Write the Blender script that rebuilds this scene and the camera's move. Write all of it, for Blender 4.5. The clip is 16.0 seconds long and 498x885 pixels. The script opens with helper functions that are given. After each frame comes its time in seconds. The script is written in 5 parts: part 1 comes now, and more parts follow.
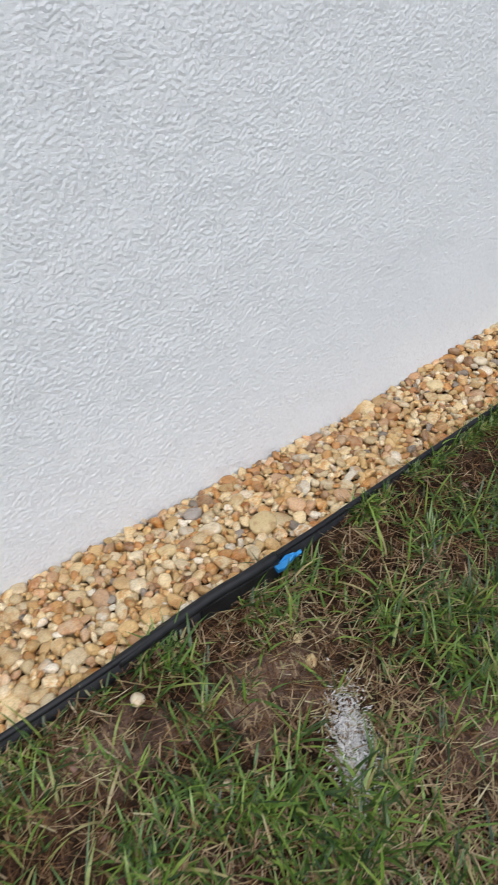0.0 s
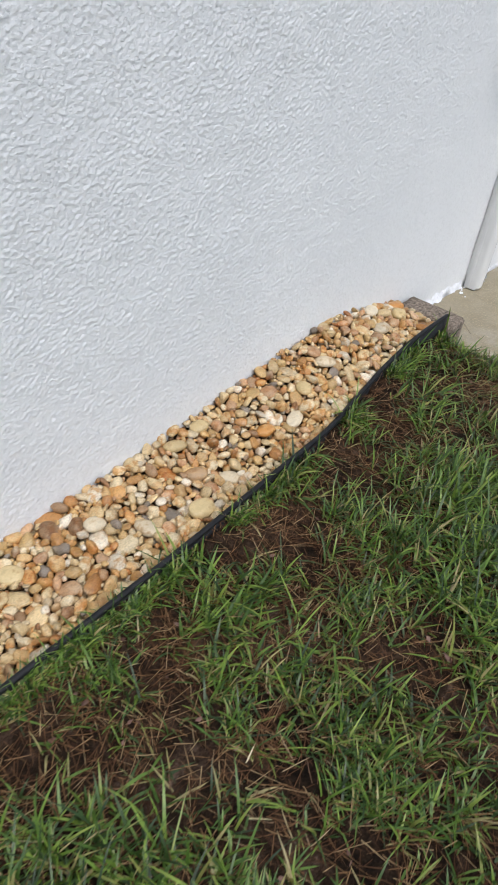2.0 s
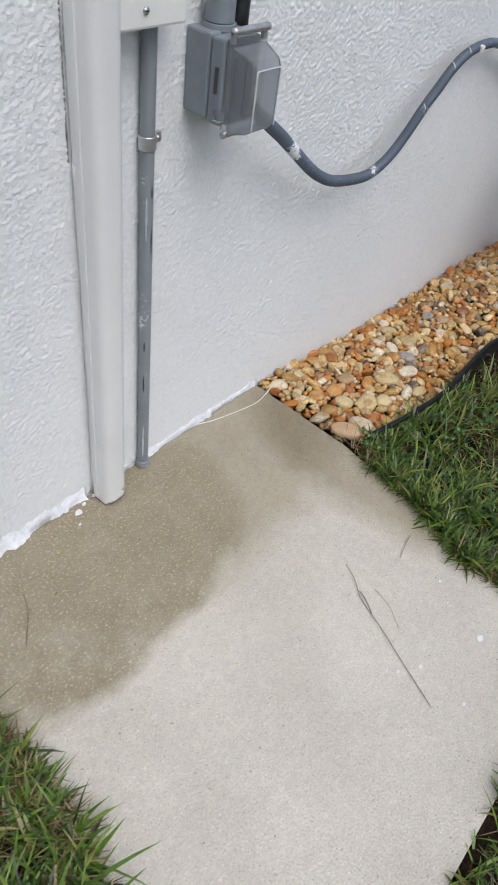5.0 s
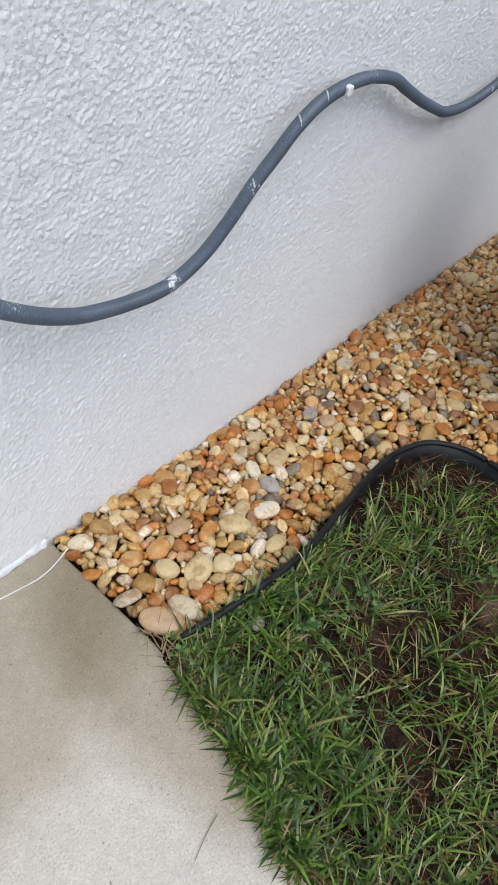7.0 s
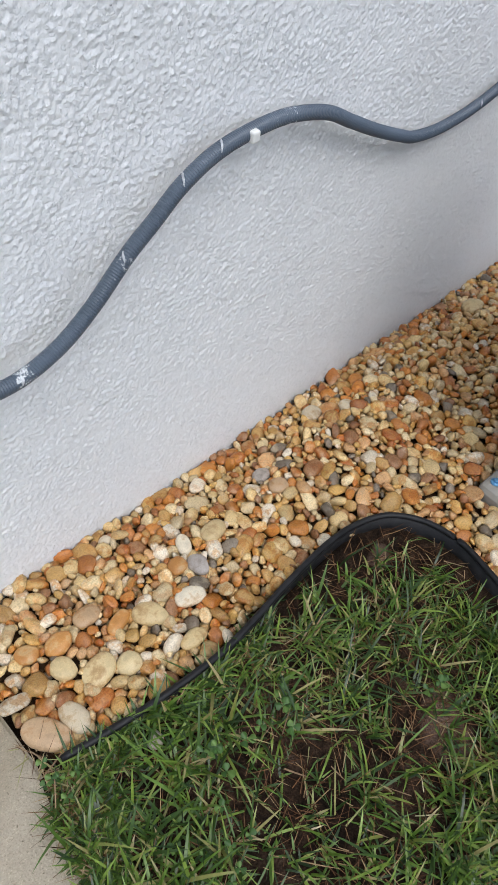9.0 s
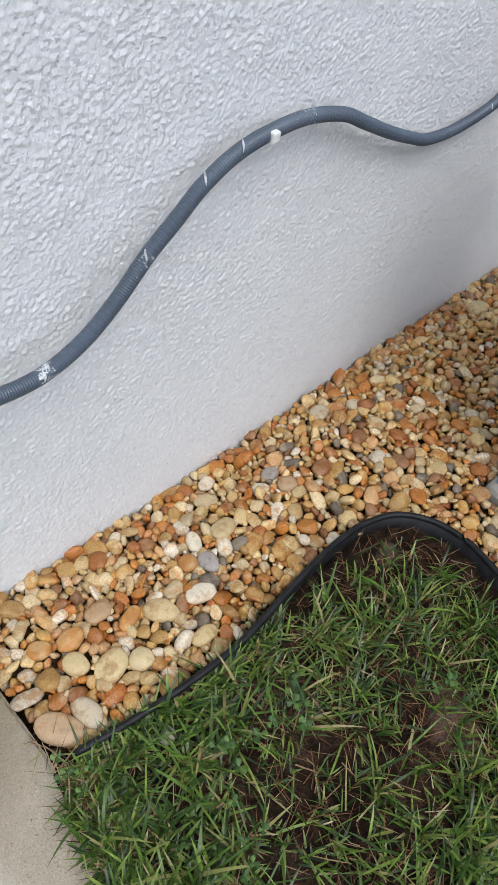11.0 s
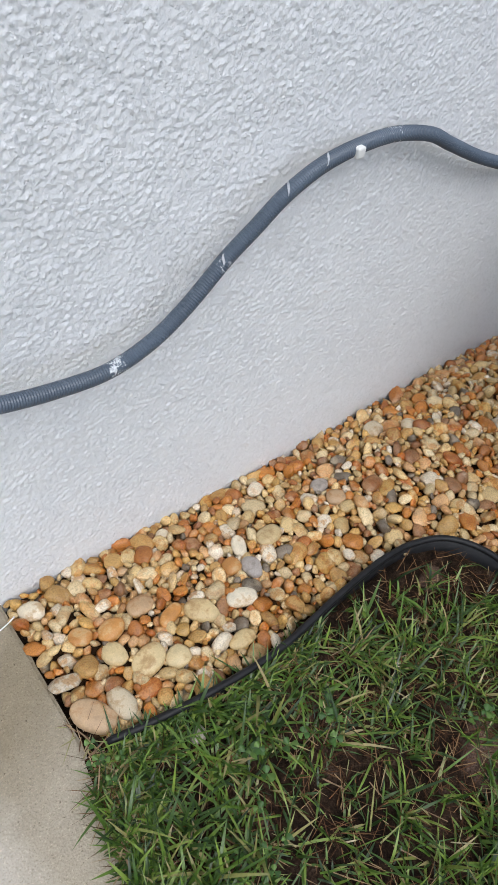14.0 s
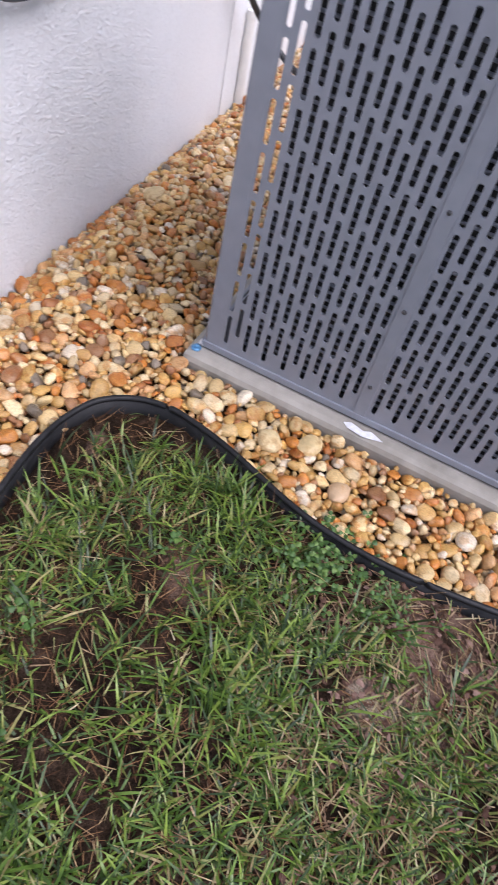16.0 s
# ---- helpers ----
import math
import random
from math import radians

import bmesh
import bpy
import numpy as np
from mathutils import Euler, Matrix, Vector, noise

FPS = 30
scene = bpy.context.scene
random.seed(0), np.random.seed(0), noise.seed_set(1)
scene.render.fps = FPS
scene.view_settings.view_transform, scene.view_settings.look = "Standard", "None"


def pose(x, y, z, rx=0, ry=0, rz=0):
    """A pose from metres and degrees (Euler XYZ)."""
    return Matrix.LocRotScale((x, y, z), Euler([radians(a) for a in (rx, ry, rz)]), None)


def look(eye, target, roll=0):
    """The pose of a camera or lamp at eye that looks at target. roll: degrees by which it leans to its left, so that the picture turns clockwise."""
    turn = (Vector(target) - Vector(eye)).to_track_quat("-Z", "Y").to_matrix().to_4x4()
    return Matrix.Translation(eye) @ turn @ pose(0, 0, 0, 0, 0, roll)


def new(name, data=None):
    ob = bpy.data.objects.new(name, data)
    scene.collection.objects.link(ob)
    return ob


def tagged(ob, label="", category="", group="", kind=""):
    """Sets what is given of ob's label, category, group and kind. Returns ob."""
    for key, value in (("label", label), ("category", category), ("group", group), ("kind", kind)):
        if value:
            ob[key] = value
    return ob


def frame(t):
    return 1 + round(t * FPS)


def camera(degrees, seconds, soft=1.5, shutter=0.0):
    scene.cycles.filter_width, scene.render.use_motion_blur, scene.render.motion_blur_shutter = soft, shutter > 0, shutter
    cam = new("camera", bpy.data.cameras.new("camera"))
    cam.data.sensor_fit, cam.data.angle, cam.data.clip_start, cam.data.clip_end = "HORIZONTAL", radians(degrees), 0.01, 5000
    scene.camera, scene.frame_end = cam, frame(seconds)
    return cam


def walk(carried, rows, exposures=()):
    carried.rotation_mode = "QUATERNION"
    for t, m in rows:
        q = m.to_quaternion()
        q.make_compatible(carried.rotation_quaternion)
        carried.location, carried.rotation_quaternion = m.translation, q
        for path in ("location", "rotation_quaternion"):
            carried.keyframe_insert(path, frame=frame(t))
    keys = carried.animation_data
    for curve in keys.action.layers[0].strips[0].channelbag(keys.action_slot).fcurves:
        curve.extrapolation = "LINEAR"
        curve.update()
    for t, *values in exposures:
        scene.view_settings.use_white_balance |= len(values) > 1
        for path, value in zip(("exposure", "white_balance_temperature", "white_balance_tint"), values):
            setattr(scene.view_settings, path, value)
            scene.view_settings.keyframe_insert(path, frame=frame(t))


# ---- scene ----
cam = camera(39.9, 16.0, shutter=0.15)
PATH = [
    (0, (0.592, -1.076, 1.065), (1.523, 0.21, -0.151), -2.0),
    (0.5, (0.845, -1.027, 1.048), (1.888, 0.127, -0.209), 0.9),
    (1, (1.069, -0.988, 1.091), (2.108, 0.102, -0.224), 1.7),
    (1.5, (1.311, -0.91, 1.054), (2.47, 0.125, -0.205), 4.4),
    (2, (1.57, -0.888, 1.035), (2.811, 0.062, -0.213), 7.5),
    (2.5, (1.881, -0.894, 1.026), (3.055, 0.151, -0.211), 5.9),
    (2.8, (2.056, -0.869, 1.004), (3.232, 0.167, -0.239), 4.5),
    (3, (2.197, -0.834, 1.015), (3.428, 0.196, -0.179), 6.4),
    (3.5, (2.481, -0.826, 1.044), (3.746, 0.066, -0.223), 8.8),
    (4, (2.764, -0.863, 1.072), (3.955, 0.101, -0.213), 8.4),
    (4.5, (3.023, -0.825, 1.08), (4.217, 0.105, -0.227), 8.1),
    (5, (3.265, -0.778, 1.12), (4.458, 0.023, -0.272), 9.7),
    (5.2, (3.337, -0.789, 1.112), (4.53, 0.003, -0.284), 11.3),
    (7.3, (4.045, -0.634, 1.135), (5.211, 0.06, -0.334), 12.2),
    (7.5, (4.084, -0.641, 1.133), (5.206, 0.083, -0.356), 10.8),
    (8, (4.208, -0.7, 1.14), (5.219, 0.168, -0.352), 7.3),
    (8.5, (4.291, -0.702, 1.153), (5.29, 0.145, -0.359), 7.1),
    (9, (4.332, -0.666, 1.168), (5.356, 0.12, -0.359), 8.5),
    (9.2, (4.329, -0.654, 1.172), (5.372, 0.118, -0.35), 8.7),
    (11.3, (4.299, -0.648, 1.169), (5.331, 0.132, -0.356), 9.9),
    (11.5, (4.296, -0.649, 1.17), (5.32, 0.146, -0.353), 9.6),
    (12, (4.293, -0.647, 1.166), (5.31, 0.146, -0.362), 9.7),
    (12.5, (4.293, -0.636, 1.17), (5.297, 0.176, -0.356), 10.3),
    (13, (4.294, -0.635, 1.172), (5.288, 0.209, -0.345), 9.9),
    (13.5, (4.285, -0.63, 1.168), (5.24, 0.225, -0.367), 10.7),
    (14, (4.281, -0.636, 1.171), (5.24, 0.235, -0.352), 10.5),
    (14.5, (4.276, -0.631, 1.172), (5.225, 0.247, -0.354), 10.0),
    (15, (4.289, -0.645, 1.176), (5.28, 0.217, -0.333), 9.6),
    (15.5, (4.333, -0.729, 1.155), (5.483, -0.11, -0.36), 10.9),
    (15.6, (4.314, -0.741, 1.147), (5.497, -0.236, -0.385), 13.5),
    (16, (4.355, -0.867, 1.084), (5.622, -0.649, -0.448), 15.6),
]
walk(cam, [(t, look(eye, target, roll)) for t, eye, target, roll in PATH],
     exposures=((0.0, 0.12, 6120, 8), (3.0, 0.12, 6120, 8), (4.0, 0.12, 6180, 11), (5.0, -0.07, 6150, 9), (7.3, 0.10, 6000, 8), (15.2, 0.10, 6000, 8), (15.6, 0.14, 6000, 8), (16.0, 0.66, 5940, 20)))

# ---- light: a bright overcast sky ----
world = bpy.data.worlds.new("overcast_sky")
scene.world = world
world.use_nodes = True
wn, wl = world.node_tree.nodes, world.node_tree.links
wn.clear()
sky = wn.new("ShaderNodeTexSky")
sky.sky_type, sky.sun_disc = "NISHITA", False
sky.sun_elevation, sky.sun_rotation = radians(58), radians(200)
sky.air_density, sky.dust_density, sky.ozone_density = 1.0, 4.0, 1.0
soft = wn.new("ShaderNodeHueSaturation")
soft.inputs["Saturation"].default_value = 0.75
bg = wn.new("ShaderNodeBackground")
bg.inputs["Strength"].default_value = 0.15
wout = wn.new("ShaderNodeOutputWorld")
wl.new(sky.outputs[0], soft.inputs["Color"])
wl.new(soft.outputs[0], bg.inputs[0])
wl.new(bg.outputs[0], wout.inputs[0])
sun = new("sun", bpy.data.lights.new("sun", "SUN"))
sun.data.energy, sun.data.angle, sun.data.color = 1.0, radians(45), (1.0, 0.99, 0.98)
sun.matrix_world = look((2.0, -4.0, 7.0), (3.2, 0.0, 0.0))

rng = np.random.default_rng(7)


# ---- materials ----
def material(name, rough=0.6, metal=0.0, color=(0.5, 0.5, 0.5)):
    m = bpy.data.materials.new(name)
    m.use_nodes = True
    b = m.node_tree.nodes["Principled BSDF"]
    b.inputs["Roughness"].default_value = rough
    b.inputs["Metallic"].default_value = metal
    b.inputs["Base Color"].default_value = (*color, 1)
    return m, m.node_tree.nodes, m.node_tree.links, b


def node(n, kind, **settings):
    d = n.new(kind)
    for key, value in settings.items():
        d.inputs[key].default_value = value
    return d


def ramp(n, stops, mode="LINEAR"):
    r = n.new("ShaderNodeValToRGB")
    r.color_ramp.interpolation = mode
    e = r.color_ramp.elements
    while len(e) < len(stops):
        e.new(0.5)
    for i, (p, c) in enumerate(stops):
        e[i].position, e[i].color = p, (*c, 1) if len(c) == 3 else c
    return r


def coords(n, l, scale=1.0):
    tc = n.new("ShaderNodeTexCoord")
    return tc.outputs["Object"]


def bump(n, l, b, height, strength, distance):
    k = node(n, "ShaderNodeBump", Strength=strength, Distance=distance)
    l.new(height, k.inputs["Height"])
    l.new(k.outputs[0], b.inputs["Normal"])
    return k


def maths(n, l, op, a, c):
    k = n.new("ShaderNodeMath")
    k.operation = op
    for i, v in enumerate((a, c)):
        if isinstance(v, (int, float)):
            k.inputs[i].default_value = v
        else:
            l.new(v, k.inputs[i])
    return k.outputs[0]


def mixed(n, l, fac, a, c, mode="MIX"):
    k = n.new("ShaderNodeMix")
    k.data_type, k.blend_type = "RGBA", mode
    for i, v in ((0, fac), (6, a), (7, c)):
        if isinstance(v, (int, float)):
            k.inputs[i].default_value = v
        elif isinstance(v, tuple):
            k.inputs[i].default_value = (*v, 1)
        else:
            l.new(v, k.inputs[i])
    return k.outputs[2]


def noise_tex(n, l, vec, scale, detail=4.0, rough=0.55):
    k = node(n, "ShaderNodeTexNoise", Scale=scale, Detail=detail, Roughness=rough)
    l.new(vec, k.inputs["Vector"])
    return k.outputs["Fac"]


def crumb_height(n, l, vec, scale, share):
    """Rounded crumbs of plaster, one in each cell that is not left bare."""
    vor = node(n, "ShaderNodeTexVoronoi", Scale=scale)
    l.new(vec, vor.inputs["Vector"])
    dome = ramp(n, [(0.0, (1, 1, 1)), (0.28, (0.78, 0.78, 0.78)), (0.62, (0, 0, 0))], "EASE")
    l.new(vor.outputs["Distance"], dome.inputs[0])
    sep = n.new("ShaderNodeSeparateColor")
    l.new(vor.outputs["Color"], sep.inputs[0])
    pick = ramp(n, [(1.0 - share, (0, 0, 0)), (1.0, (1, 1, 1))])
    l.new(sep.outputs[0], pick.inputs[0])
    return maths(n, l, "MULTIPLY", dome.outputs[0], pick.outputs[0])


def make_stucco(name, amount, coarse=True):
    """White paint over stucco; coarse: the crumbs too, where the wall is not modelled with them."""
    m, n, l, b = material(name, 0.62)
    v = coords(n, l)
    wob = node(n, "ShaderNodeTexNoise", Scale=190.0, Detail=2.0)
    l.new(v, wob.inputs["Vector"])
    shift = n.new("ShaderNodeVectorMath")
    shift.operation = "MULTIPLY_ADD"
    shift.inputs[1].default_value = (0.006, 0.006, 0.006)
    l.new(wob.outputs["Color"], shift.inputs[0])
    l.new(v, shift.inputs[2])
    w = shift.outputs[0]
    slow, patch = noise_tex(n, l, v, 3.0, 3.0), noise_tex(n, l, v, 22, 3.0)
    h = maths(n, l, "ADD", maths(n, l, "MULTIPLY", crumb_height(n, l, w, 260.0, 0.85), 0.5), maths(n, l, "MULTIPLY", noise_tex(n, l, v, 420, 2.0), 0.25))
    if coarse:
        some = ramp(n, [(0.38, (0.30, 0.30, 0.30)), (0.60, (1, 1, 1))])
        l.new(patch, some.inputs[0])
        h = maths(n, l, "MAXIMUM", maths(n, l, "MULTIPLY", crumb_height(n, l, w, 110.0, 0.72), some.outputs[0]), h)
    bump(n, l, b, h, amount, 0.0045 if coarse else 0.0018)
    c = ramp(n, [(0.3, (0.775, 0.785, 0.79)), (0.7, (0.81, 0.818, 0.822))])
    l.new(slow, c.inputs[0])
    # faint grey mottling from a finer noise
    mottle = ramp(n, [(0.33, (0.93, 0.93, 0.925)), (0.52, (1, 1, 1))])
    l.new(noise_tex(n, l, v, 95, 4.0, 0.7), mottle.inputs[0])
    l.new(mixed(n, l, 1.0, c.outputs[0], mottle.outputs[0], "MULTIPLY"), b.inputs["Base Color"])
    return m


stucco = make_stucco("white_stucco", 0.9)
stucco_grain = make_stucco("white_stucco_grain", 0.7, False)
smooth_paint = make_stucco("smooth_white_paint", 0.12)


def make_soil():
    m, n, l, b = material("soil", 0.95)
    b.inputs["Specular IOR Level"].default_value = 0.12
    v = coords(n, l)
    big, mid, fine = noise_tex(n, l, v, 5, 4), noise_tex(n, l, v, 40, 5), noise_tex(n, l, v, 320, 3)
    c = ramp(n, [(0.36, (0.010, 0.0065, 0.004)), (0.5, (0.028, 0.017, 0.010)), (0.60, (0.060, 0.037, 0.024)), (0.70, (0.15, 0.105, 0.075))])
    l.new(maths(n, l, "ADD", maths(n, l, "MULTIPLY", big, 0.5), maths(n, l, "MULTIPLY", mid, 0.5)), c.inputs[0])
    g = ramp(n, [(0.35, (0.55, 0.55, 0.55)), (0.7, (1.25, 1.25, 1.25))])
    l.new(fine, g.inputs[0])
    col = mixed(n, l, 1.0, c.outputs[0], g.outputs[0], "MULTIPLY")
    # pale dry sand washed up along the edge of the slab
    sep = n.new("ShaderNodeSeparateXYZ")
    l.new(v, sep.inputs[0])
    loose = maths(n, l, "MULTIPLY", maths(n, l, "SUBTRACT", noise_tex(n, l, v, 13, 4), 0.45), 4.0)
    sand, clay = (0.58, 0.49, 0.37), (0.24, 0.155, 0.115)
    for cx, cy, rx, ry, tone in ((1.02, -0.53, 0.20, 0.10, clay), (0.72, -0.47, 0.14, 0.07, clay), (1.28, -0.80, 0.14, 0.10, clay), (0.95, -0.82, 0.10, 0.07, clay), (4.92, -1.16, 0.22, 0.16, clay),
                                 (4.93, -0.72, 0.10, 0.07, clay), (5.11, -0.44, 0.035, 0.025, clay), (3.31, -0.71, 0.12, 0.085, sand), (3.32, -0.885, 0.13, 0.12, sand), (4.86, -1.10, 0.06, 0.05, sand), (3.12, -0.80, 0.05, 0.04, clay)):
        dx = maths(n, l, "DIVIDE", maths(n, l, "SUBTRACT", sep.outputs[0], cx), rx)
        dy = maths(n, l, "DIVIDE", maths(n, l, "SUBTRACT", sep.outputs[1], cy), ry)
        d = maths(n, l, "ADD", maths(n, l, "ADD", maths(n, l, "MULTIPLY", dx, dx), maths(n, l, "MULTIPLY", dy, dy)), maths(n, l, "ADD", maths(n, l, "MULTIPLY", mid, 1.2), loose))
        r = ramp(n, [(0.35, (1, 1, 1)), (1.0, (0, 0, 0))])
        l.new(maths(n, l, "MULTIPLY", d, 0.6), r.inputs[0])
        col = mixed(n, l, r.outputs[0], col, mixed(n, l, 1.0, tone, g.outputs[0], "MULTIPLY"))
    l.new(col, b.inputs["Base Color"])
    bump(n, l, b, maths(n, l, "ADD", mid, maths(n, l, "MULTIPLY", fine, 0.4)), 0.9, 0.012)
    return m


soil = make_soil()


def make_concrete():
    m, n, l, b = material("damp_concrete", 0.8)
    v = coords(n, l)
    big, mid, fine, pits = noise_tex(n, l, v, 4, 4), noise_tex(n, l, v, 60, 5), noise_tex(n, l, v, 380, 3), noise_tex(n, l, v, 130, 2)
    base = ramp(n, [(0.35, (0.53, 0.49, 0.425)), (0.65, (0.67, 0.625, 0.55))])
    l.new(maths(n, l, "ADD", maths(n, l, "MULTIPLY", big, 0.6), maths(n, l, "MULTIPLY", mid, 0.4)), base.inputs[0])
    speck = ramp(n, [(0.32, (0.62, 0.59, 0.54)), (0.42, (0.94, 0.94, 0.93)), (0.58, (1, 1, 1)), (0.68, (1.34, 1.33, 1.29))])
    l.new(maths(n, l, "ADD", maths(n, l, "MULTIPLY", fine, 0.5), maths(n, l, "MULTIPLY", noise_tex(n, l, v, 190, 3, 0.7), 0.5)), speck.inputs[0])
    hole = ramp(n, [(0.26, (0.45, 0.42, 0.37)), (0.31, (1, 1, 1))])
    l.new(pits, hole.inputs[0])
    col = mixed(n, l, 1.0, mixed(n, l, 1.0, base.outputs[0], speck.outputs[0], "MULTIPLY"), hole.outputs[0], "MULTIPLY")
    # the damp stain that spreads from the downspout over the slab
    sep = n.new("ShaderNodeSeparateXYZ")
    l.new(v, sep.inputs[0])
    wob = maths(n, l, "MULTIPLY", maths(n, l, "SUBTRACT", noise_tex(n, l, v, 9, 3), 0.5), 0.55)

    def blot(cx, cy, rx, ry, edge):
        dx = maths(n, l, "DIVIDE", maths(n, l, "SUBTRACT", sep.outputs[0], cx), rx)
        dy = maths(n, l, "DIVIDE", maths(n, l, "SUBTRACT", sep.outputs[1], cy), ry)
        d = maths(n, l, "ADD", maths(n, l, "ADD", maths(n, l, "MULTIPLY", dx, dx), maths(n, l, "MULTIPLY", dy, dy)), wob)
        r = ramp(n, [(1.0 - edge, (1, 1, 1)), (1.0, (0, 0, 0))])
        l.new(d, r.inputs[0])
        return r.outputs[0]
    light = mixed(n, l, 1.0, col, (0.67, 0.635, 0.55), "MULTIPLY")
    grit_spots = ramp(n, [(0.57, (1, 1, 1)), (0.66, (1.9, 1.85, 1.75))])
    l.new(noise_tex(n, l, v, 210, 2, 0.6), grit_spots.inputs[0])
    dark = mixed(n, l, 1.0, mixed(n, l, 1.0, col, (0.48, 0.44, 0.34), "MULTIPLY"), grit_spots.outputs[0], "MULTIPLY")
    col = mixed(n, l, blot(4.02, 0.0, 0.58, 0.40, 0.45), col, light)
    # darker tone towards the right edge of the slab
    col = mixed(n, l, blot(4.40, -0.38, 0.20, 0.42, 0.6), col, mixed(n, l, 1.0, col, (0.66, 0.62, 0.54), "MULTIPLY"))
    worn = ramp(n, [(0.36, (0.45, 0.45, 0.45)), (0.56, (1, 1, 1))])
    l.new(maths(n, l, "ADD", maths(n, l, "MULTIPLY", noise_tex(n, l, v, 14, 4), 0.5), maths(n, l, "MULTIPLY", fine, 0.5)), worn.inputs[0])
    col = mixed(n, l, maths(n, l, "MULTIPLY", blot(3.69, -0.12, 0.46, 0.255, 0.22), worn.outputs[0]), col, dark)
    l.new(col, b.inputs["Base Color"])
    grit = noise_tex(n, l, v, 230, 3)
    bump(n, l, b, maths(n, l, "ADD", grit, maths(n, l, "MULTIPLY", mid, 0.6)), 0.8, 0.004)
    return m


concrete = make_concrete()


def make_pad_concrete():
    m, n, l, b = material("equipment_pad_concrete", 0.8)
    v = coords(n, l)
    big, fine = noise_tex(n, l, v, 12, 4), noise_tex(n, l, v, 260, 3)
    base = ramp(n, [(0.3, (0.22, 0.205, 0.175)), (0.7, (0.36, 0.34, 0.30))])
    l.new(big, base.inputs[0])
    l.new(base.outputs[0], b.inputs["Base Color"])
    bump(n, l, b, fine, 0.4, 0.0015)
    return m


pad_concrete = make_pad_concrete()


def make_stone(name, island, stops):
    m, n, l, b = material(name, 0.33)
    if island:
        geo = n.new("ShaderNodeNewGeometry")
        rand = geo.outputs["Random Per Island"]
    else:
        info = n.new("ShaderNodeObjectInfo")
        rand = info.outputs["Random"]
    c = ramp(n, stops, "CONSTANT")
    l.new(rand, c.inputs[0])
    tc = n.new("ShaderNodeNewGeometry")
    v = tc.outputs["Position"]
    mid, fine, vein = noise_tex(n, l, v, 55, 4, 0.65), noise_tex(n, l, v, 330, 3), noise_tex(n, l, v, 18, 3)
    spread = maths(n, l, "FRACT", maths(n, l, "MULTIPLY", rand, 37.7), 0.0)
    tone = ramp(n, [(0.0, (0.72, 0.70, 0.66)), (1.0, (1.16, 1.15, 1.12))])
    l.new(spread, tone.inputs[0])
    col = mixed(n, l, 1.0, c.outputs[0], tone.outputs[0], "MULTIPLY")
    stain = ramp(n, [(0.47, (0, 0, 0)), (0.57, (0.9, 0.9, 0.9)), (0.72, (1, 1, 1))])
    l.new(mid, stain.inputs[0])
    bleach = ramp(n, [(0.58, (0, 0, 0)), (0.68, (0.4, 0.4, 0.4))])
    l.new(vein, bleach.inputs[0])
    col = mixed(n, l, bleach.outputs[0], col, (0.62, 0.52, 0.36))
    rusty = mixed(n, l, 1.0, col, (0.74, 0.46, 0.20), "MULTIPLY")
    col = mixed(n, l, maths(n, l, "MULTIPLY", stain.outputs[0], maths(n, l, "FRACT", maths(n, l, "MULTIPLY", rand, 11.3), 0.0)), col, rusty)
    grain = ramp(n, [(0.32, (0.72, 0.70, 0.67)), (0.5, (1, 1, 1)), (0.68, (1.16, 1.15, 1.13))])
    l.new(fine, grain.inputs[0])
    l.new(mixed(n, l, 1.0, col, grain.outputs[0], "MULTIPLY"), b.inputs["Base Color"])
    bump(n, l, b, maths(n, l, "ADD", fine, maths(n, l, "MULTIPLY", mid, 1.5)), 0.55, 0.003)
    return m


PALE = [(0.0, (0.55, 0.38, 0.17)), (0.12, (0.62, 0.48, 0.27)), (0.32, (0.67, 0.56, 0.37)), (0.52, (0.50, 0.28, 0.10)), (0.60, (0.42, 0.215, 0.075)),
        (0.66, (0.54, 0.34, 0.19)), (0.75, (0.58, 0.39, 0.18)), (0.85, (0.35, 0.22, 0.12)), (0.91, (0.69, 0.62, 0.50)), (0.98, (0.25, 0.21, 0.17))]
WARM = [(0.0, (0.52, 0.32, 0.11)), (0.11, (0.62, 0.46, 0.22)), (0.30, (0.66, 0.53, 0.31)), (0.46, (0.50, 0.205, 0.040)), (0.58, (0.42, 0.165, 0.040)),
        (0.65, (0.55, 0.33, 0.15)), (0.74, (0.56, 0.35, 0.11)), (0.85, (0.31, 0.16, 0.072)), (0.91, (0.69, 0.61, 0.48)), (0.975, (0.19, 0.155, 0.115))]
pale_single, pale_joined = make_stone("pale_river_stone", False, PALE), make_stone("pale_river_stone_bed", True, PALE)
warm_single, warm_joined = make_stone("rusty_river_stone", False, WARM), make_stone("rusty_river_stone_bed", True, WARM)


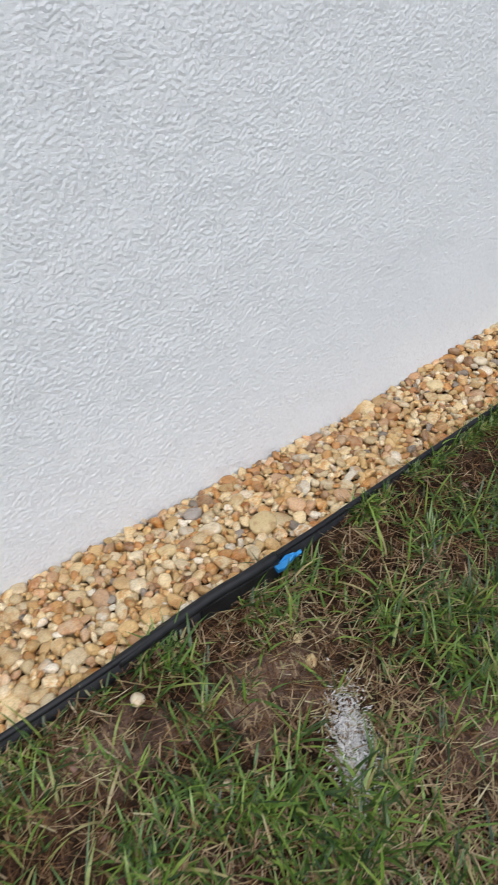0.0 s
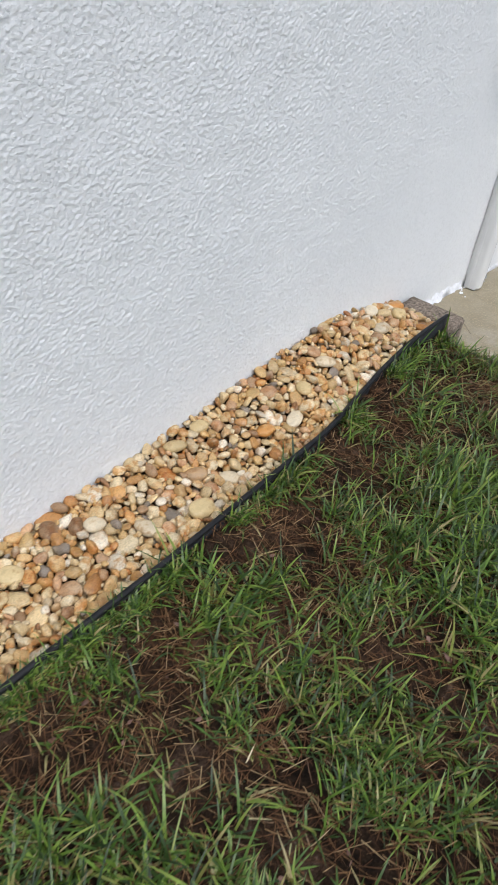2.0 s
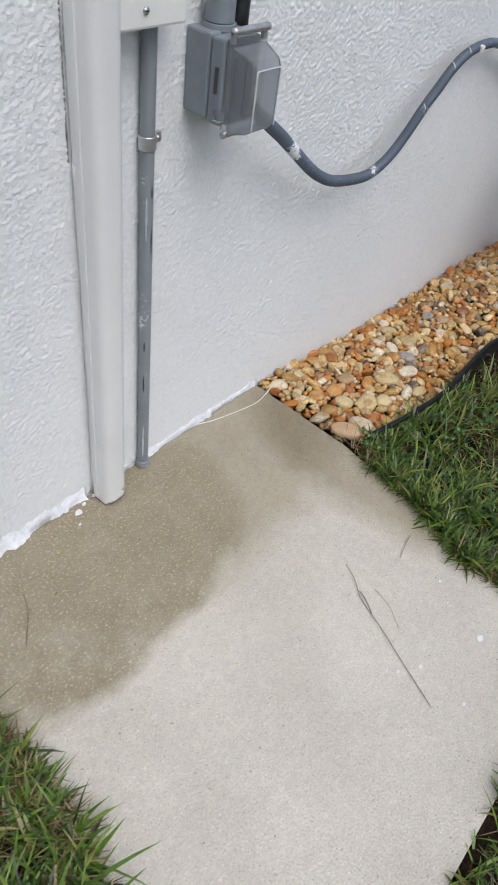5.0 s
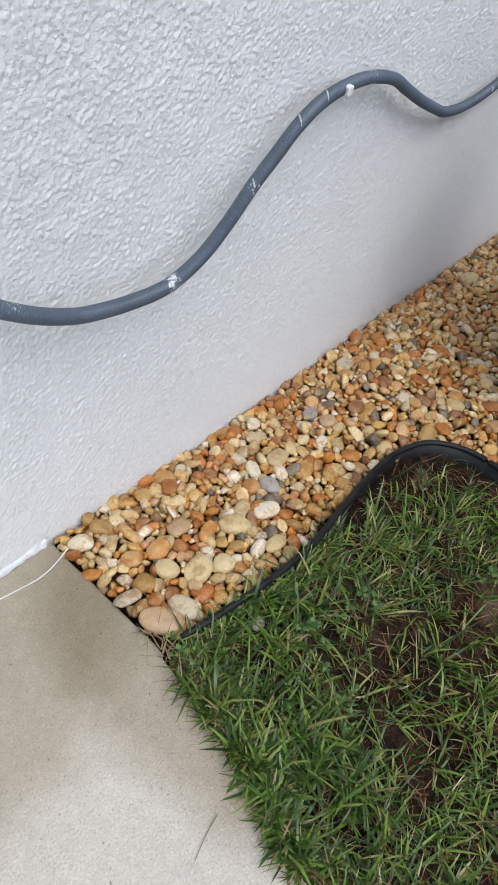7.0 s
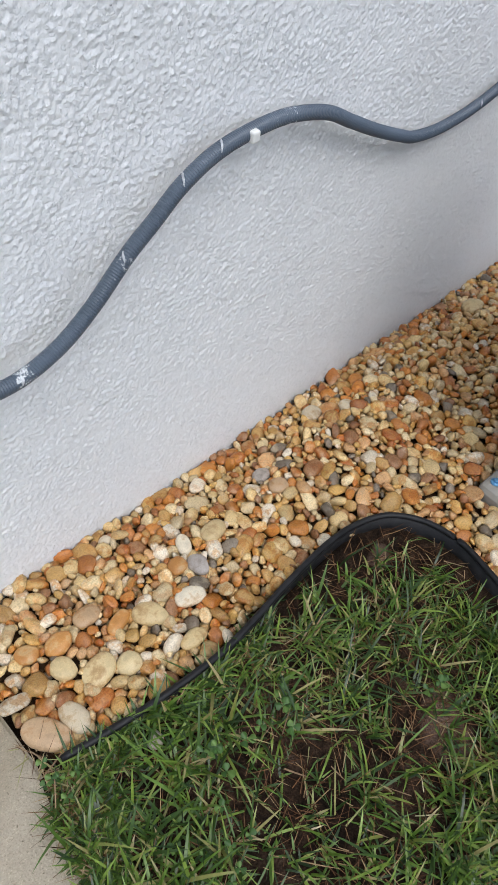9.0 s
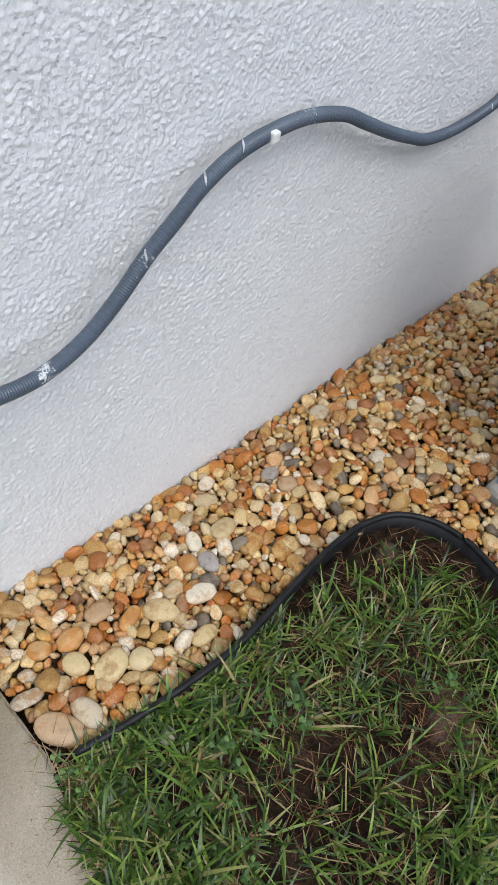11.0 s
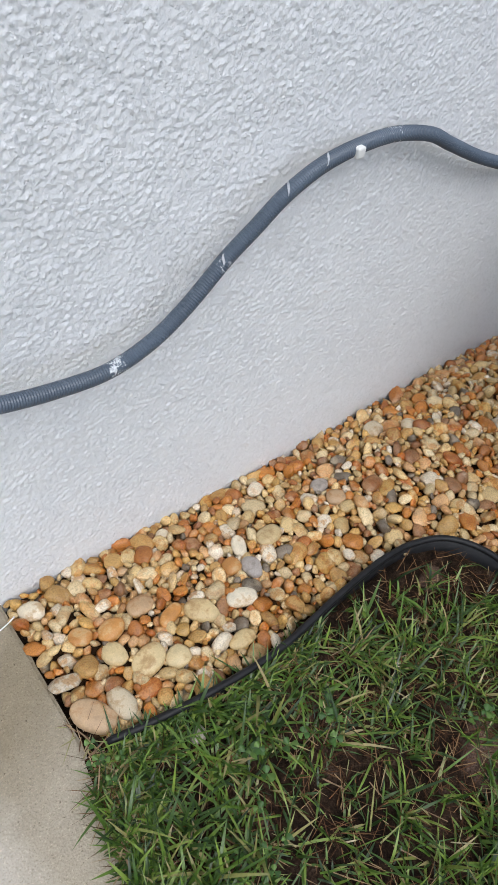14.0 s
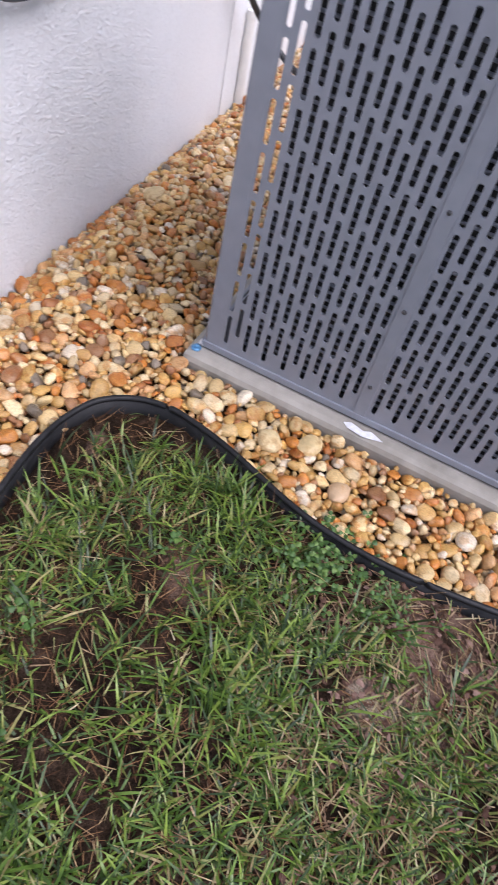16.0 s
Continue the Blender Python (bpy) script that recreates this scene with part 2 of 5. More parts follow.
def make_blade(name, stops, rough, through_light):
    m, n, l, b = material(name, rough)
    b.inputs["Specular IOR Level"].default_value = 0.5 if through_light else 0.1
    geo = n.new("ShaderNodeNewGeometry")
    c = ramp(n, stops)
    l.new(geo.outputs["Random Per Island"], c.inputs[0])
    fine = noise_tex(n, l, geo.outputs["Position"], 90, 3)
    g = ramp(n, [(0.3, (0.75, 0.75, 0.75)), (0.7, (1.2, 1.2, 1.2))])
    l.new(fine, g.inputs[0])
    col = mixed(n, l, 1.0, c.outputs[0], g.outputs[0], "MULTIPLY")
    l.new(col, b.inputs["Base Color"])
    if through_light:
        tr = n.new("ShaderNodeBsdfTranslucent")
        l.new(col, tr.inputs[0])
        mix = node(n, "ShaderNodeMixShader", Fac=through_light)
        out = n["Material Output"]
        l.new(b.outputs[0], mix.inputs[1])
        l.new(tr.outputs[0], mix.inputs[2])
        l.new(mix.outputs[0], out.inputs[0])
    return m


grass_green = make_blade("grass_blade", [(0.0, (0.016, 0.036, 0.008)), (0.38, (0.056, 0.112, 0.016)), (0.68, (0.122, 0.21, 0.028)), (0.86, (0.205, 0.29, 0.045)), (0.94, (0.22, 0.22, 0.06)), (1.0, (0.38, 0.31, 0.15))], 0.38, 0.12)
straw = make_blade("dry_straw", [(0.0, (0.042, 0.019, 0.009)), (0.45, (0.108, 0.053, 0.026)), (0.8, (0.20, 0.112, 0.050)), (1.0, (0.36, 0.26, 0.14))], 0.7, 0.0)
bleached = make_blade("bleached_grass", [(0.0, (0.13, 0.075, 0.045)), (0.35, (0.25, 0.17, 0.10)), (0.7, (0.36, 0.27, 0.16)), (0.9, (0.26, 0.28, 0.11)), (1.0, (0.50, 0.42, 0.28))], 0.7, 0.0)
clover_green = make_blade("clover_leaf", [(0.0, (0.030, 0.075, 0.014)), (0.6, (0.058, 0.130, 0.024)), (1.0, (0.12, 0.21, 0.040))], 0.5, 0.15)
litter = make_blade("dead_leaf", [(0.0, (0.06, 0.032, 0.022)), (0.5, (0.14, 0.080, 0.060)), (1.0, (0.26, 0.17, 0.135))], 0.75, 0.0)
limed = make_blade("white_splash", [(0.0, (0.40, 0.39, 0.37)), (1.0, (0.68, 0.67, 0.65))], 0.8, 0.0)


def simple(name, color, rough, metal=0.0, variation=0.12, scale=60, relief=0.0):
    m, n, l, b = material(name, rough, metal, color)
    v = coords(n, l)
    k = noise_tex(n, l, v, scale, 4)
    lo, hi = tuple(c * (1 - variation) for c in color), tuple(min(1, c * (1 + variation)) for c in color)
    r = ramp(n, [(0.3, lo), (0.7, hi)])
    l.new(k, r.inputs[0])
    l.new(r.outputs[0], b.inputs["Base Color"])
    if relief:
        bump(n, l, b, noise_tex(n, l, v, scale * 4, 3), 0.5, relief)
    return m


black_plastic = simple("black_plastic", (0.010, 0.010, 0.011), 0.5, 0, 0.5, 40, 0.001)
black_plastic.node_tree.nodes["Principled BSDF"].inputs["Specular IOR Level"].default_value = 0.3
# sand under the stones, its colour darkened to deepen the shade in the gaps
gravel_sand = simple("shade_dark_gravel_sand", (0.055, 0.031, 0.016), 0.9, 0, 0.5, 120, 0.004)
gravel_sand.node_tree.nodes["Principled BSDF"].inputs["Specular IOR Level"].default_value = 0.1
blue_plastic = simple("blue_plastic", (0.025, 0.20, 0.48), 0.4, 0, 0.15)
white_aluminium = simple("painted_downspout", (0.72, 0.72, 0.71), 0.38, 0, 0.04, 8)
white_plastic = simple("white_plastic", (0.75, 0.75, 0.72), 0.4, 0, 0.05, 20)
white_paint = simple("white_paint_drip", (0.74, 0.75, 0.775), 0.6, 0, 0.14, 90, 0.004)
grey_box = simple("grey_plastic_box", (0.21, 0.235, 0.26), 0.45, 0, 0.08, 30)
brick_stone = simple("weathered_paver", (0.20, 0.16, 0.125), 0.95, 0, 0.75, 130, 0.008)
steel = simple("galvanised_steel", (0.55, 0.55, 0.55), 0.4, 0.8, 0.15)
black_rubber = simple("black_rubber", (0.02, 0.021, 0.023), 0.5, 0, 0.3)
ac_paint = simple("grey_cabinet_paint", (0.222, 0.235, 0.272), 0.40, 0.0, 0.06, 30)
coil_dark = simple("condenser_coil", (0.03, 0.03, 0.032), 0.5, 0.5, 0.3, 80)
label_paper = simple("label_paper", (0.62, 0.62, 0.62), 0.35, 0, 0.06)
label_ink = simple("label_ink", (0.05, 0.05, 0.055), 0.6)
bolt_blue = simple("blue_anchor_bolt", (0.10, 0.26, 0.45), 0.45, 0.3)
twig_brown = simple("dry_stem", (0.19, 0.15, 0.10), 0.8)
# mottled grey that stands for the shade in the downspout's gap
gap_shade = simple("grey_gap_shade", (0.20, 0.20, 0.195), 0.8, 0, 0.7, 70)
purple_tape = simple("purple_tape", (0.10, 0.06, 0.28), 0.4)


def make_splashed(name, color, rough, white_at, spots=()):
    """Grey conduit with white paint spatter left on it."""
    m, n, l, b = material(name, rough)
    v = coords(n, l)
    a, c = noise_tex(n, l, v, 9, 3), noise_tex(n, l, v, 160, 4, 0.7)
    k = maths(n, l, "ADD", maths(n, l, "MULTIPLY", a, 0.6), maths(n, l, "MULTIPLY", c, 0.4))
    sep = n.new("ShaderNodeSeparateXYZ")
    l.new(v, sep.inputs[0])
    for at, half in spots:
        away = maths(n, l, "DIVIDE", maths(n, l, "ABSOLUTE", maths(n, l, "SUBTRACT", sep.outputs[0], at), 0.0), half)
        near = maths(n, l, "MAXIMUM", maths(n, l, "SUBTRACT", 1.0, away), 0.0)
        k = maths(n, l, "ADD", k, maths(n, l, "MULTIPLY", near, 0.15))
    r = ramp(n, [(white_at, (0, 0, 0)), (white_at + 0.03, (1, 1, 1))])
    l.new(k, r.inputs[0])
    tone = ramp(n, [(0.3, tuple(x * 0.85 for x in color)), (0.7, tuple(x * 1.15 for x in color))])
    l.new(a, tone.inputs[0])
    l.new(mixed(n, l, r.outputs[0], tone.outputs[0], (0.66, 0.68, 0.7)), b.inputs["Base Color"])
    return m


conduit_grey = make_splashed("grey_conduit", (0.24, 0.26, 0.28), 0.45, 0.585)
whip_grey = make_splashed("grey_flexible_conduit", (0.082, 0.105, 0.138), 0.40, 0.635, ((0.415, 0.048), (0.60, 0.085), (0.09, 0.03)))


def make_cover():
    m, n, l, b = material("clear_cover", 0.3, 0, (0.66, 0.68, 0.71))
    v = coords(n, l)
    r = ramp(n, [(0.4, (0.07, 0.07, 0.07)), (0.65, (0.16, 0.16, 0.16))])
    l.new(noise_tex(n, l, v, 45, 4), r.inputs[0])
    l.new(r.outputs[0], b.inputs["Roughness"])
    b.inputs["Transmission Weight"].default_value = 0.85
    b.inputs["IOR"].default_value = 1.2
    return m


clear_cover = make_cover()


# ---- mesh helpers ----
def part(name, bm, mat, parent, label=""):
    """Link a bmesh as one mesh object under a thing or a part."""
    me = bpy.data.meshes.new(name)
    bm.to_mesh(me)
    bm.free()
    if mat:
        me.materials.append(mat)
    ob = new(name, me)
    if parent:
        ob.parent = parent
    return tagged(ob, label) if label else ob


def smooth(ob, on=True):
    for p in ob.data.polygons:
        p.use_smooth = on
    return ob


def raw(name, verts, faces, mat, parent=None, shade=True):
    me = bpy.data.meshes.new(name)
    me.from_pydata([tuple(v) for v in verts], [], faces)
    if mat:
        me.materials.append(mat)
    me.polygons.foreach_set("use_smooth", [shade] * len(me.polygons))
    ob = new(name, me)
    if parent:
        ob.parent = parent
    return ob


def box(bm, x0, y0, z0, x1, y1, z1, bevel=0.0):
    v = [bm.verts.new(p) for p in ((x0, y0, z0), (x1, y0, z0), (x1, y1, z0), (x0, y1, z0), (x0, y0, z1), (x1, y0, z1), (x1, y1, z1), (x0, y1, z1))]
    fs = [bm.faces.new([v[i] for i in f]) for f in ((3, 2, 1, 0), (4, 5, 6, 7), (0, 1, 5, 4), (1, 2, 6, 5), (2, 3, 7, 6), (3, 0, 4, 7))]
    if bevel:
        es = {e for f in fs for e in f.edges}
        bmesh.ops.bevel(bm, geom=list(es), offset=bevel, segments=2, affect="EDGES", profile=0.5)
    return bm


def boxed(*a, bevel=0.0):
    return box(bmesh.new(), *a, bevel=bevel)


def tube(points, radius, sides=14, rib=0.0, pitch=0.004, samples=0, closed_ends=True):
    """A round tube along a smooth line; rib gives it fine rings."""
    P = spline(points, samples or len(points) * 10)
    bm = bmesh.new()
    up = Vector((0, -1, 0))
    rings, run = [], 0.0
    for i, p in enumerate(P):
        t = (P[min(i + 1, len(P) - 1)] - P[max(i - 1, 0)]).normalized()
        if i:
            run += (p - P[i - 1]).length
        a = t.cross(up)
        a = a.normalized() if a.length > 1e-3 else t.orthogonal().normalized()
        c = t.cross(a).normalized()
        r = radius + (rib if rib and i % 2 else 0.0)
        rings.append([bm.verts.new(p + a * math.cos(2 * math.pi * k / sides) * r + c * math.sin(2 * math.pi * k / sides) * r) for k in range(sides)])
    for r0, r1 in zip(rings, rings[1:]):
        for k in range(sides):
            bm.faces.new((r0[k], r0[(k + 1) % sides], r1[(k + 1) % sides], r1[k]))
    if closed_ends:
        bm.faces.new(rings[0][::-1])
        bm.faces.new(rings[-1])
    bmesh.ops.recalc_face_normals(bm, faces=bm.faces)
    for f in bm.faces:
        f.smooth = not rib
    return bm


def spline(points, count):
    """Catmull-Rom line through points, evenly spaced."""
    P = [Vector(p) for p in points]
    Q = [P[0] * 2 - P[1]] + P + [P[-1] * 2 - P[-2]]
    dense = []
    for i in range(1, len(Q) - 2):
        a, b, c, d = Q[i - 1], Q[i], Q[i + 1], Q[i + 2]
        for k in range(24):
            t = k / 24
            dense.append(0.5 * ((2 * b) + (c - a) * t + (2 * a - 5 * b + 4 * c - d) * t * t + (3 * b - a - 3 * c + d) * t ** 3))
    dense.append(P[-1])
    run = [0.0]
    for p, q in zip(dense, dense[1:]):
        run.append(run[-1] + (q - p).length)
    out = []
    for s in np.linspace(0, run[-1], count):
        i = min(max(int(np.searchsorted(run, s)), 1), len(dense) - 1)
        f = (s - run[i - 1]) / max(run[i] - run[i - 1], 1e-9)
        out.append(dense[i - 1].lerp(dense[i], f))
    return out


def thing(name, label, category, at=(0, 0, 0), group="", turn=0.0):
    ob = new(name)
    ob.empty_display_size = 0.05
    ob.matrix_world = pose(*at, 0, 0, turn)
    return tagged(ob, label, category, group)


# ---- the plan: wall along x at y = 0, slab top at z = 0 ----
SLAB_X0, SLAB_X1, SLAB_Y = 3.39, 4.405, -0.94
LEFT_EDGE = [(-1.5, -0.37, 0.035), (0.2, -0.36, 0.04), (0.7, -0.352, 0.045), (1.0, -0.333, 0.05), (1.25, -0.323, 0.05), (1.5, -0.307, 0.05), (1.77, -0.29, 0.05), (2.08, -0.276, 0.055),
             (2.28, -0.268, 0.06), (2.46, -0.254, 0.065), (2.7, -0.243, 0.075), (2.99, -0.192, 0.085), (3.2, -0.168, 0.10), (3.385, -0.172, 0.122)]
RIGHT_EDGE = [(4.425, -0.325, 0.03), (4.56, -0.357, 0.037), (4.73, -0.377, 0.037), (4.86, -0.368, 0.037), (4.99, -0.362, 0.037), (5.085, -0.366, 0.03), (5.165, -0.394, 0.03), (5.215, -0.45, 0.03),
              (5.235, -0.54, 0.03), (5.2, -0.68, 0.03), (5.13, -0.85, 0.03), (5.10, -0.97, 0.03), (5.09, -1.09, 0.03), (5.095, -1.26, 0.03), (5.13, -1.6, 0.03), (5.3, -2.0, 0.03)]
AC_AT, AC_TURN = (5.385, -0.49), -4.6


def edge_y(x):
    left = np.interp(x, [p[0] for p in LEFT_EDGE], [p[1] for p in LEFT_EDGE])
    right = np.interp(x, [p[0] for p in RIGHT_EDGE[:6]], [p[1] for p in RIGHT_EDGE[:6]])
    return np.where(x < 3.9, left, right)


def edge_x(y):
    tail = RIGHT_EDGE[5:][::-1]
    return np.interp(y, [p[1] for p in tail], [p[0] for p in tail])


def in_gravel(x, y):
    left = (x < SLAB_X0 - 0.01) & (y > edge_y(x))
    right = (x > SLAB_X1 + 0.005) & ((y > edge_y(x)) | ((x > edge_x(y)) & (y < -0.36)))
    return (left | right) & (y < 0.1) & (y > -1.72) & (x > 0.3)


def gravel_z(x, y):
    wall = np.interp(x, [0.3, 1.67, 2.1, 2.4, 2.65, 2.8, 2.95, 3.08, 3.2, 3.33, 3.9, 4.4, 4.55, 4.8, 5.1, 5.5, 6.0, 6.4, 6.9, 7.6],
                     [-0.04, -0.025, 0.025, 0.058, 0.10, 0.126, 0.150, 0.152, 0.130, 0.10, 0.02, -0.003, -0.020, -0.051, -0.076, -0.087, -0.117, -0.142, -0.177, -0.217])
    inner = np.interp(x, [0.3, 2.0, 2.45, 2.8, 3.2, 3.39, 3.9, 4.4, 5.0, 5.35, 6.5, 8.0], [0.0, 0.0, 0.01, 0.06, 0.075, 0.08, 0.0, 0.0, -0.015, 0.006, -0.045, -0.12])
    f = np.clip(-y / 0.17, 0, 1)
    return wall + (inner - wall) * f


def lawn_z(x, y):
    base = np.interp(x, [-3, 1.4, 2.3, 3.0, 3.4, 3.9, 4.4, 4.7, 5.1, 5.6, 9], [-0.03, -0.02, 0.0, 0.02, 0.01, -0.02, -0.01, -0.015, -0.026, -0.03, -0.08])
    top = np.interp(x, [p[0] for p in LEFT_EDGE], [p[2] for p in LEFT_EDGE])
    w = np.interp(x, [1.25, 1.4, 2.5, 2.8, 3.1, 3.35, 3.5], [0.5, 1, 1, 0.92, 0.85, 0.7, 0.0])
    rim = sum(on_slab(x, y, grow) * 0.2 for grow in (0.015, 0.03, 0.045, 0.06, 0.08))
    base = base + rim * (-0.003 - base)
    base = base + w * (top - 0.016 - base) * np.exp(-np.clip(edge_y(x) - y, 0, 9) / 0.06)
    # a low rise where the lawn meets the curved edging
    away = np.clip(np.minimum(np.where(x < 5.085, edge_y(x) - y, 9.0), np.where(y < -0.36, edge_x(y) - x, 9.0)), 0, 9)
    base = base + np.where(x > 4.42, 0.020 * np.exp(-away / 0.04), 0.0)
    return base + (1 - 0.8 * rim) * (0.010 * np.sin(7.1 * x + 1.3 * y) * np.sin(5.3 * y + 0.7 * x) + 0.006 * np.sin(17 * x) * np.sin(19 * y + 1))


def ac_local(x, y):
    a = radians(AC_TURN)
    dx, dy = x - AC_AT[0], y - AC_AT[1]
    return dx * math.cos(a) + dy * math.sin(a), -dx * math.sin(a) + dy * math.cos(a)


def on_ac_pad(x, y, grow=0.0):
    u, v = ac_local(x, y)
    return (u > -grow) & (u < 0.92 + grow) & (v < grow) & (v > -0.92 - grow)


def slab_left(y):
    return np.interp(y, [-0.95, -0.80, -0.64, -0.57, -0.50, -0.33, -0.24, -0.20, 0.0], [3.37, 3.374, 3.383, 3.397, 3.43, 3.445, 3.415, 3.39, 3.39])


def slab_right(y):
    return np.interp(y, [-0.95, -0.80, -0.68, -0.56, -0.30, 0.0], [4.31, 4.31, 4.285, 4.345, 4.395, 4.405])


def on_slab(x, y, grow=0.0):
    return (x > slab_left(y) - grow) & (x < slab_right(y) + grow) & (y > SLAB_Y - grow)


# ---- ground ----
def build_ground():
    xs = np.concatenate([-np.geomspace(120, 1.2, 14), np.arange(-1.0, 7.4, 0.02), np.geomspace(7.6, 140, 14)])
    ys = np.concatenate([-np.geomspace(150, 2.6, 16), np.arange(-2.4, 0.021, 0.02)])
    X, Y = np.meshgrid(xs, ys)
    g = in_gravel(X, Y)
    Z = np.where(g, gravel_z(X, Y) - 0.021, lawn_z(X, Y))
    Z = np.where(on_slab(X, Y, 0.05) & ~g, np.minimum(Z, -0.005), Z)
    Z = np.where(on_slab(X, Y, -0.03) | (on_slab(X, Y, 0.015) & (Y > -0.30) & (X > 4.2)), -0.06, Z)
    Z = np.where(on_ac_pad(X, Y, -0.03), -0.12, Z)
    nx, ny = len(xs), len(ys)
    verts = np.stack([X.ravel(), Y.ravel(), Z.ravel()], 1).tolist()
    faces = [(j * nx + i, j * nx + i + 1, (j + 1) * nx + i + 1, (j + 1) * nx + i) for j in range(ny - 1) for i in range(nx - 1)]
    ob = raw("ground", verts, faces, soil)
    ob.data.materials.append(gravel_sand)
    inside = (g & (X < 7.9)).ravel()
    flags = [1 if inside[f[0]] and inside[f[2]] else 0 for f in faces]
    ob.data.polygons.foreach_set("material_index", flags)
    tagged(ob, "bare reddish brown soil under thin lawn and gravel", "ground", kind="structure")


build_ground()


# ---- house wall ----
def build_wall():
    w = tagged(part("wall_north", boxed(-6, 0, -0.5, 6.78, 0.2, 2.7), stucco, None), "white painted stucco house wall with knockdown texture", "wall", kind="structure")
    # the crumbs of the thrown plaster, modelled where the wall is passed closely
    step, x0, z0, nx, nz = 0.0031, 0.62, -0.13, 1850, 372
    g = np.random.default_rng(5)
    fx, fz = np.meshgrid(np.fft.fftfreq(nx, step), np.fft.fftfreq(nz, step), indexing="ij")
    f = np.hypot(fx, fz) + 1e-6

    def band(low, high):
        """Noise with waves between two lengths in metres, of unit spread."""
        spectrum = np.fft.fft2(g.normal(size=(nx, nz))) * np.exp(-(f * low) ** 2) * (1 - np.exp(-(f * high) ** 2))
        h = np.real(np.fft.ifft2(spectrum))
        return h / h.std()
    lump, fine, where, swell = band(0.0044, 0.0105), band(0.0032, 0.0065), band(0.05, 0.20), band(0.15, 0.6)
    crumb = np.clip((lump + 0.35 * where - 0.10) / 0.8, 0, 1)
    crumb = crumb * crumb * (3 - 2 * crumb)
    h = 0.0014 + (0.0021 + 0.0005 * np.clip((np.arange(nx)[:, None] * step + x0 - 4.1) / 0.5, 0, 1)) * crumb + 0.00045 * np.clip(fine, -1.5, 2) + 0.0003 * np.clip(swell, -2, 2)
    X, Z = np.meshgrid(x0 + step * np.arange(nx), z0 + step * np.arange(nz), indexing="ij")
    me = bpy.data.meshes.new("stucco_coat")
    me.vertices.add(nx * nz)
    me.vertices.foreach_set("co", np.stack([X, -np.maximum(h, 0.0004), Z], -1).ravel())
    a = (np.arange(nx - 1)[:, None] * nz + np.arange(nz - 1)[None, :]).ravel()
    quads = np.stack([a, a + nz, a + nz + 1, a + 1], 1)
    me.loops.add(quads.size)
    me.loops.foreach_set("vertex_index", quads.ravel())
    me.polygons.add(len(quads))
    me.polygons.foreach_set("loop_start", np.arange(len(quads)) * 4)
    me.polygons.foreach_set("use_smooth", np.ones(len(quads), dtype=bool))
    me.update(calc_edges=True)
    me.materials.append(stucco_grain)
    coat = new("stucco_coat", me)
    coat.parent = w
    t = tagged(part("wall_north_smooth", boxed(6.784, -0.003, -0.5, 12, 0.197, 2.7), smooth_paint, None), "smooth white painted end of the house wall", "wall", kind="structure")


build_wall()


# ---- concrete slab ----
def build_slab():
    bm = bmesh.new()
    ys = np.linspace(-0.002, SLAB_Y, 40)
    ring = [(float(slab_right(y)) + 0.004 * noise.noise((y * 22, 1, 0)), y) for y in ys] + [(float(slab_left(y)) + 0.004 * noise.noise((y * 22, 5, 0)), y) for y in ys[::-1]]
    top = [bm.verts.new((x, y, 0.0)) for x, y in ring]
    f = bm.faces.new(top)
    if f.normal.z < 0:
        f.normal_flip()
    ext = bmesh.ops.extrude_face_region(bm, geom=[f])
    for v in ext["geom"]:
        if isinstance(v, bmesh.types.BMVert):
            v.co.z = -0.10
    bmesh.ops.recalc_face_normals(bm, faces=bm.faces)
    rim = [e for e in bm.edges if all(abs(v.co.z) < 1e-6 for v in e.verts)]
    bmesh.ops.bevel(bm, geom=rim, offset=0.006, segments=2, affect="EDGES")
    tagged(part("concrete_slab", bm, concrete, None), "pale concrete slab with a damp brown stain under the downspout", "slab", kind="structure")


build_slab()


# ---- plastic edging ----
def build_edging(pts, name, label):
    P = spline(pts, len(pts) * 14)
    th = thing(name, label, "edging", (pts[0][0], pts[0][1], 0))
    o = Vector((pts[0][0], pts[0][1], 0))
    bm = bmesh.new()
    prev = None
    for i, p in enumerate(P):
        t = (P[min(i + 1, len(P) - 1)] - P[max(i - 1, 0)])
        t.z = 0
        t.normalize()
        s = Vector((-t.y, t.x, 0))
        wob = 0.0012 * math.sin(i * 0.31)
        q = p - o
        ring = [bm.verts.new(q + s * a + Vector((0, 0, b))) for a, b in ((0.0035 + wob, -0.012), (0.0035 + wob, -0.13), (-0.0035 + wob, -0.13), (-0.0035 + wob, -0.012))]
        if prev:
            for k in range(4):
                bm.faces.new((prev[k], prev[(k + 1) % 4], ring[(k + 1) % 4], ring[k]))
        else:
            bm.faces.new(ring[::-1])
        prev = ring
    bm.faces.new(prev)
    bmesh.ops.recalc_face_normals(bm, faces=bm.faces)
    smooth(part("strip", bm, black_plastic, th))
    part("top_bead", tube([p - o - Vector((0, 0, 0.008)) for p in P[::7]] + [P[-1] - o - Vector((0, 0, 0.008))], 0.0066, 10, samples=len(P)), black_plastic, th)
    return th


left_edging = build_edging(LEFT_EDGE, "lawn_edging", "black plastic lawn edging strip beside pale gravel")
right_edging = build_edging(RIGHT_EDGE, "lawn_edging", "black plastic lawn edging strip in a wavy curve")


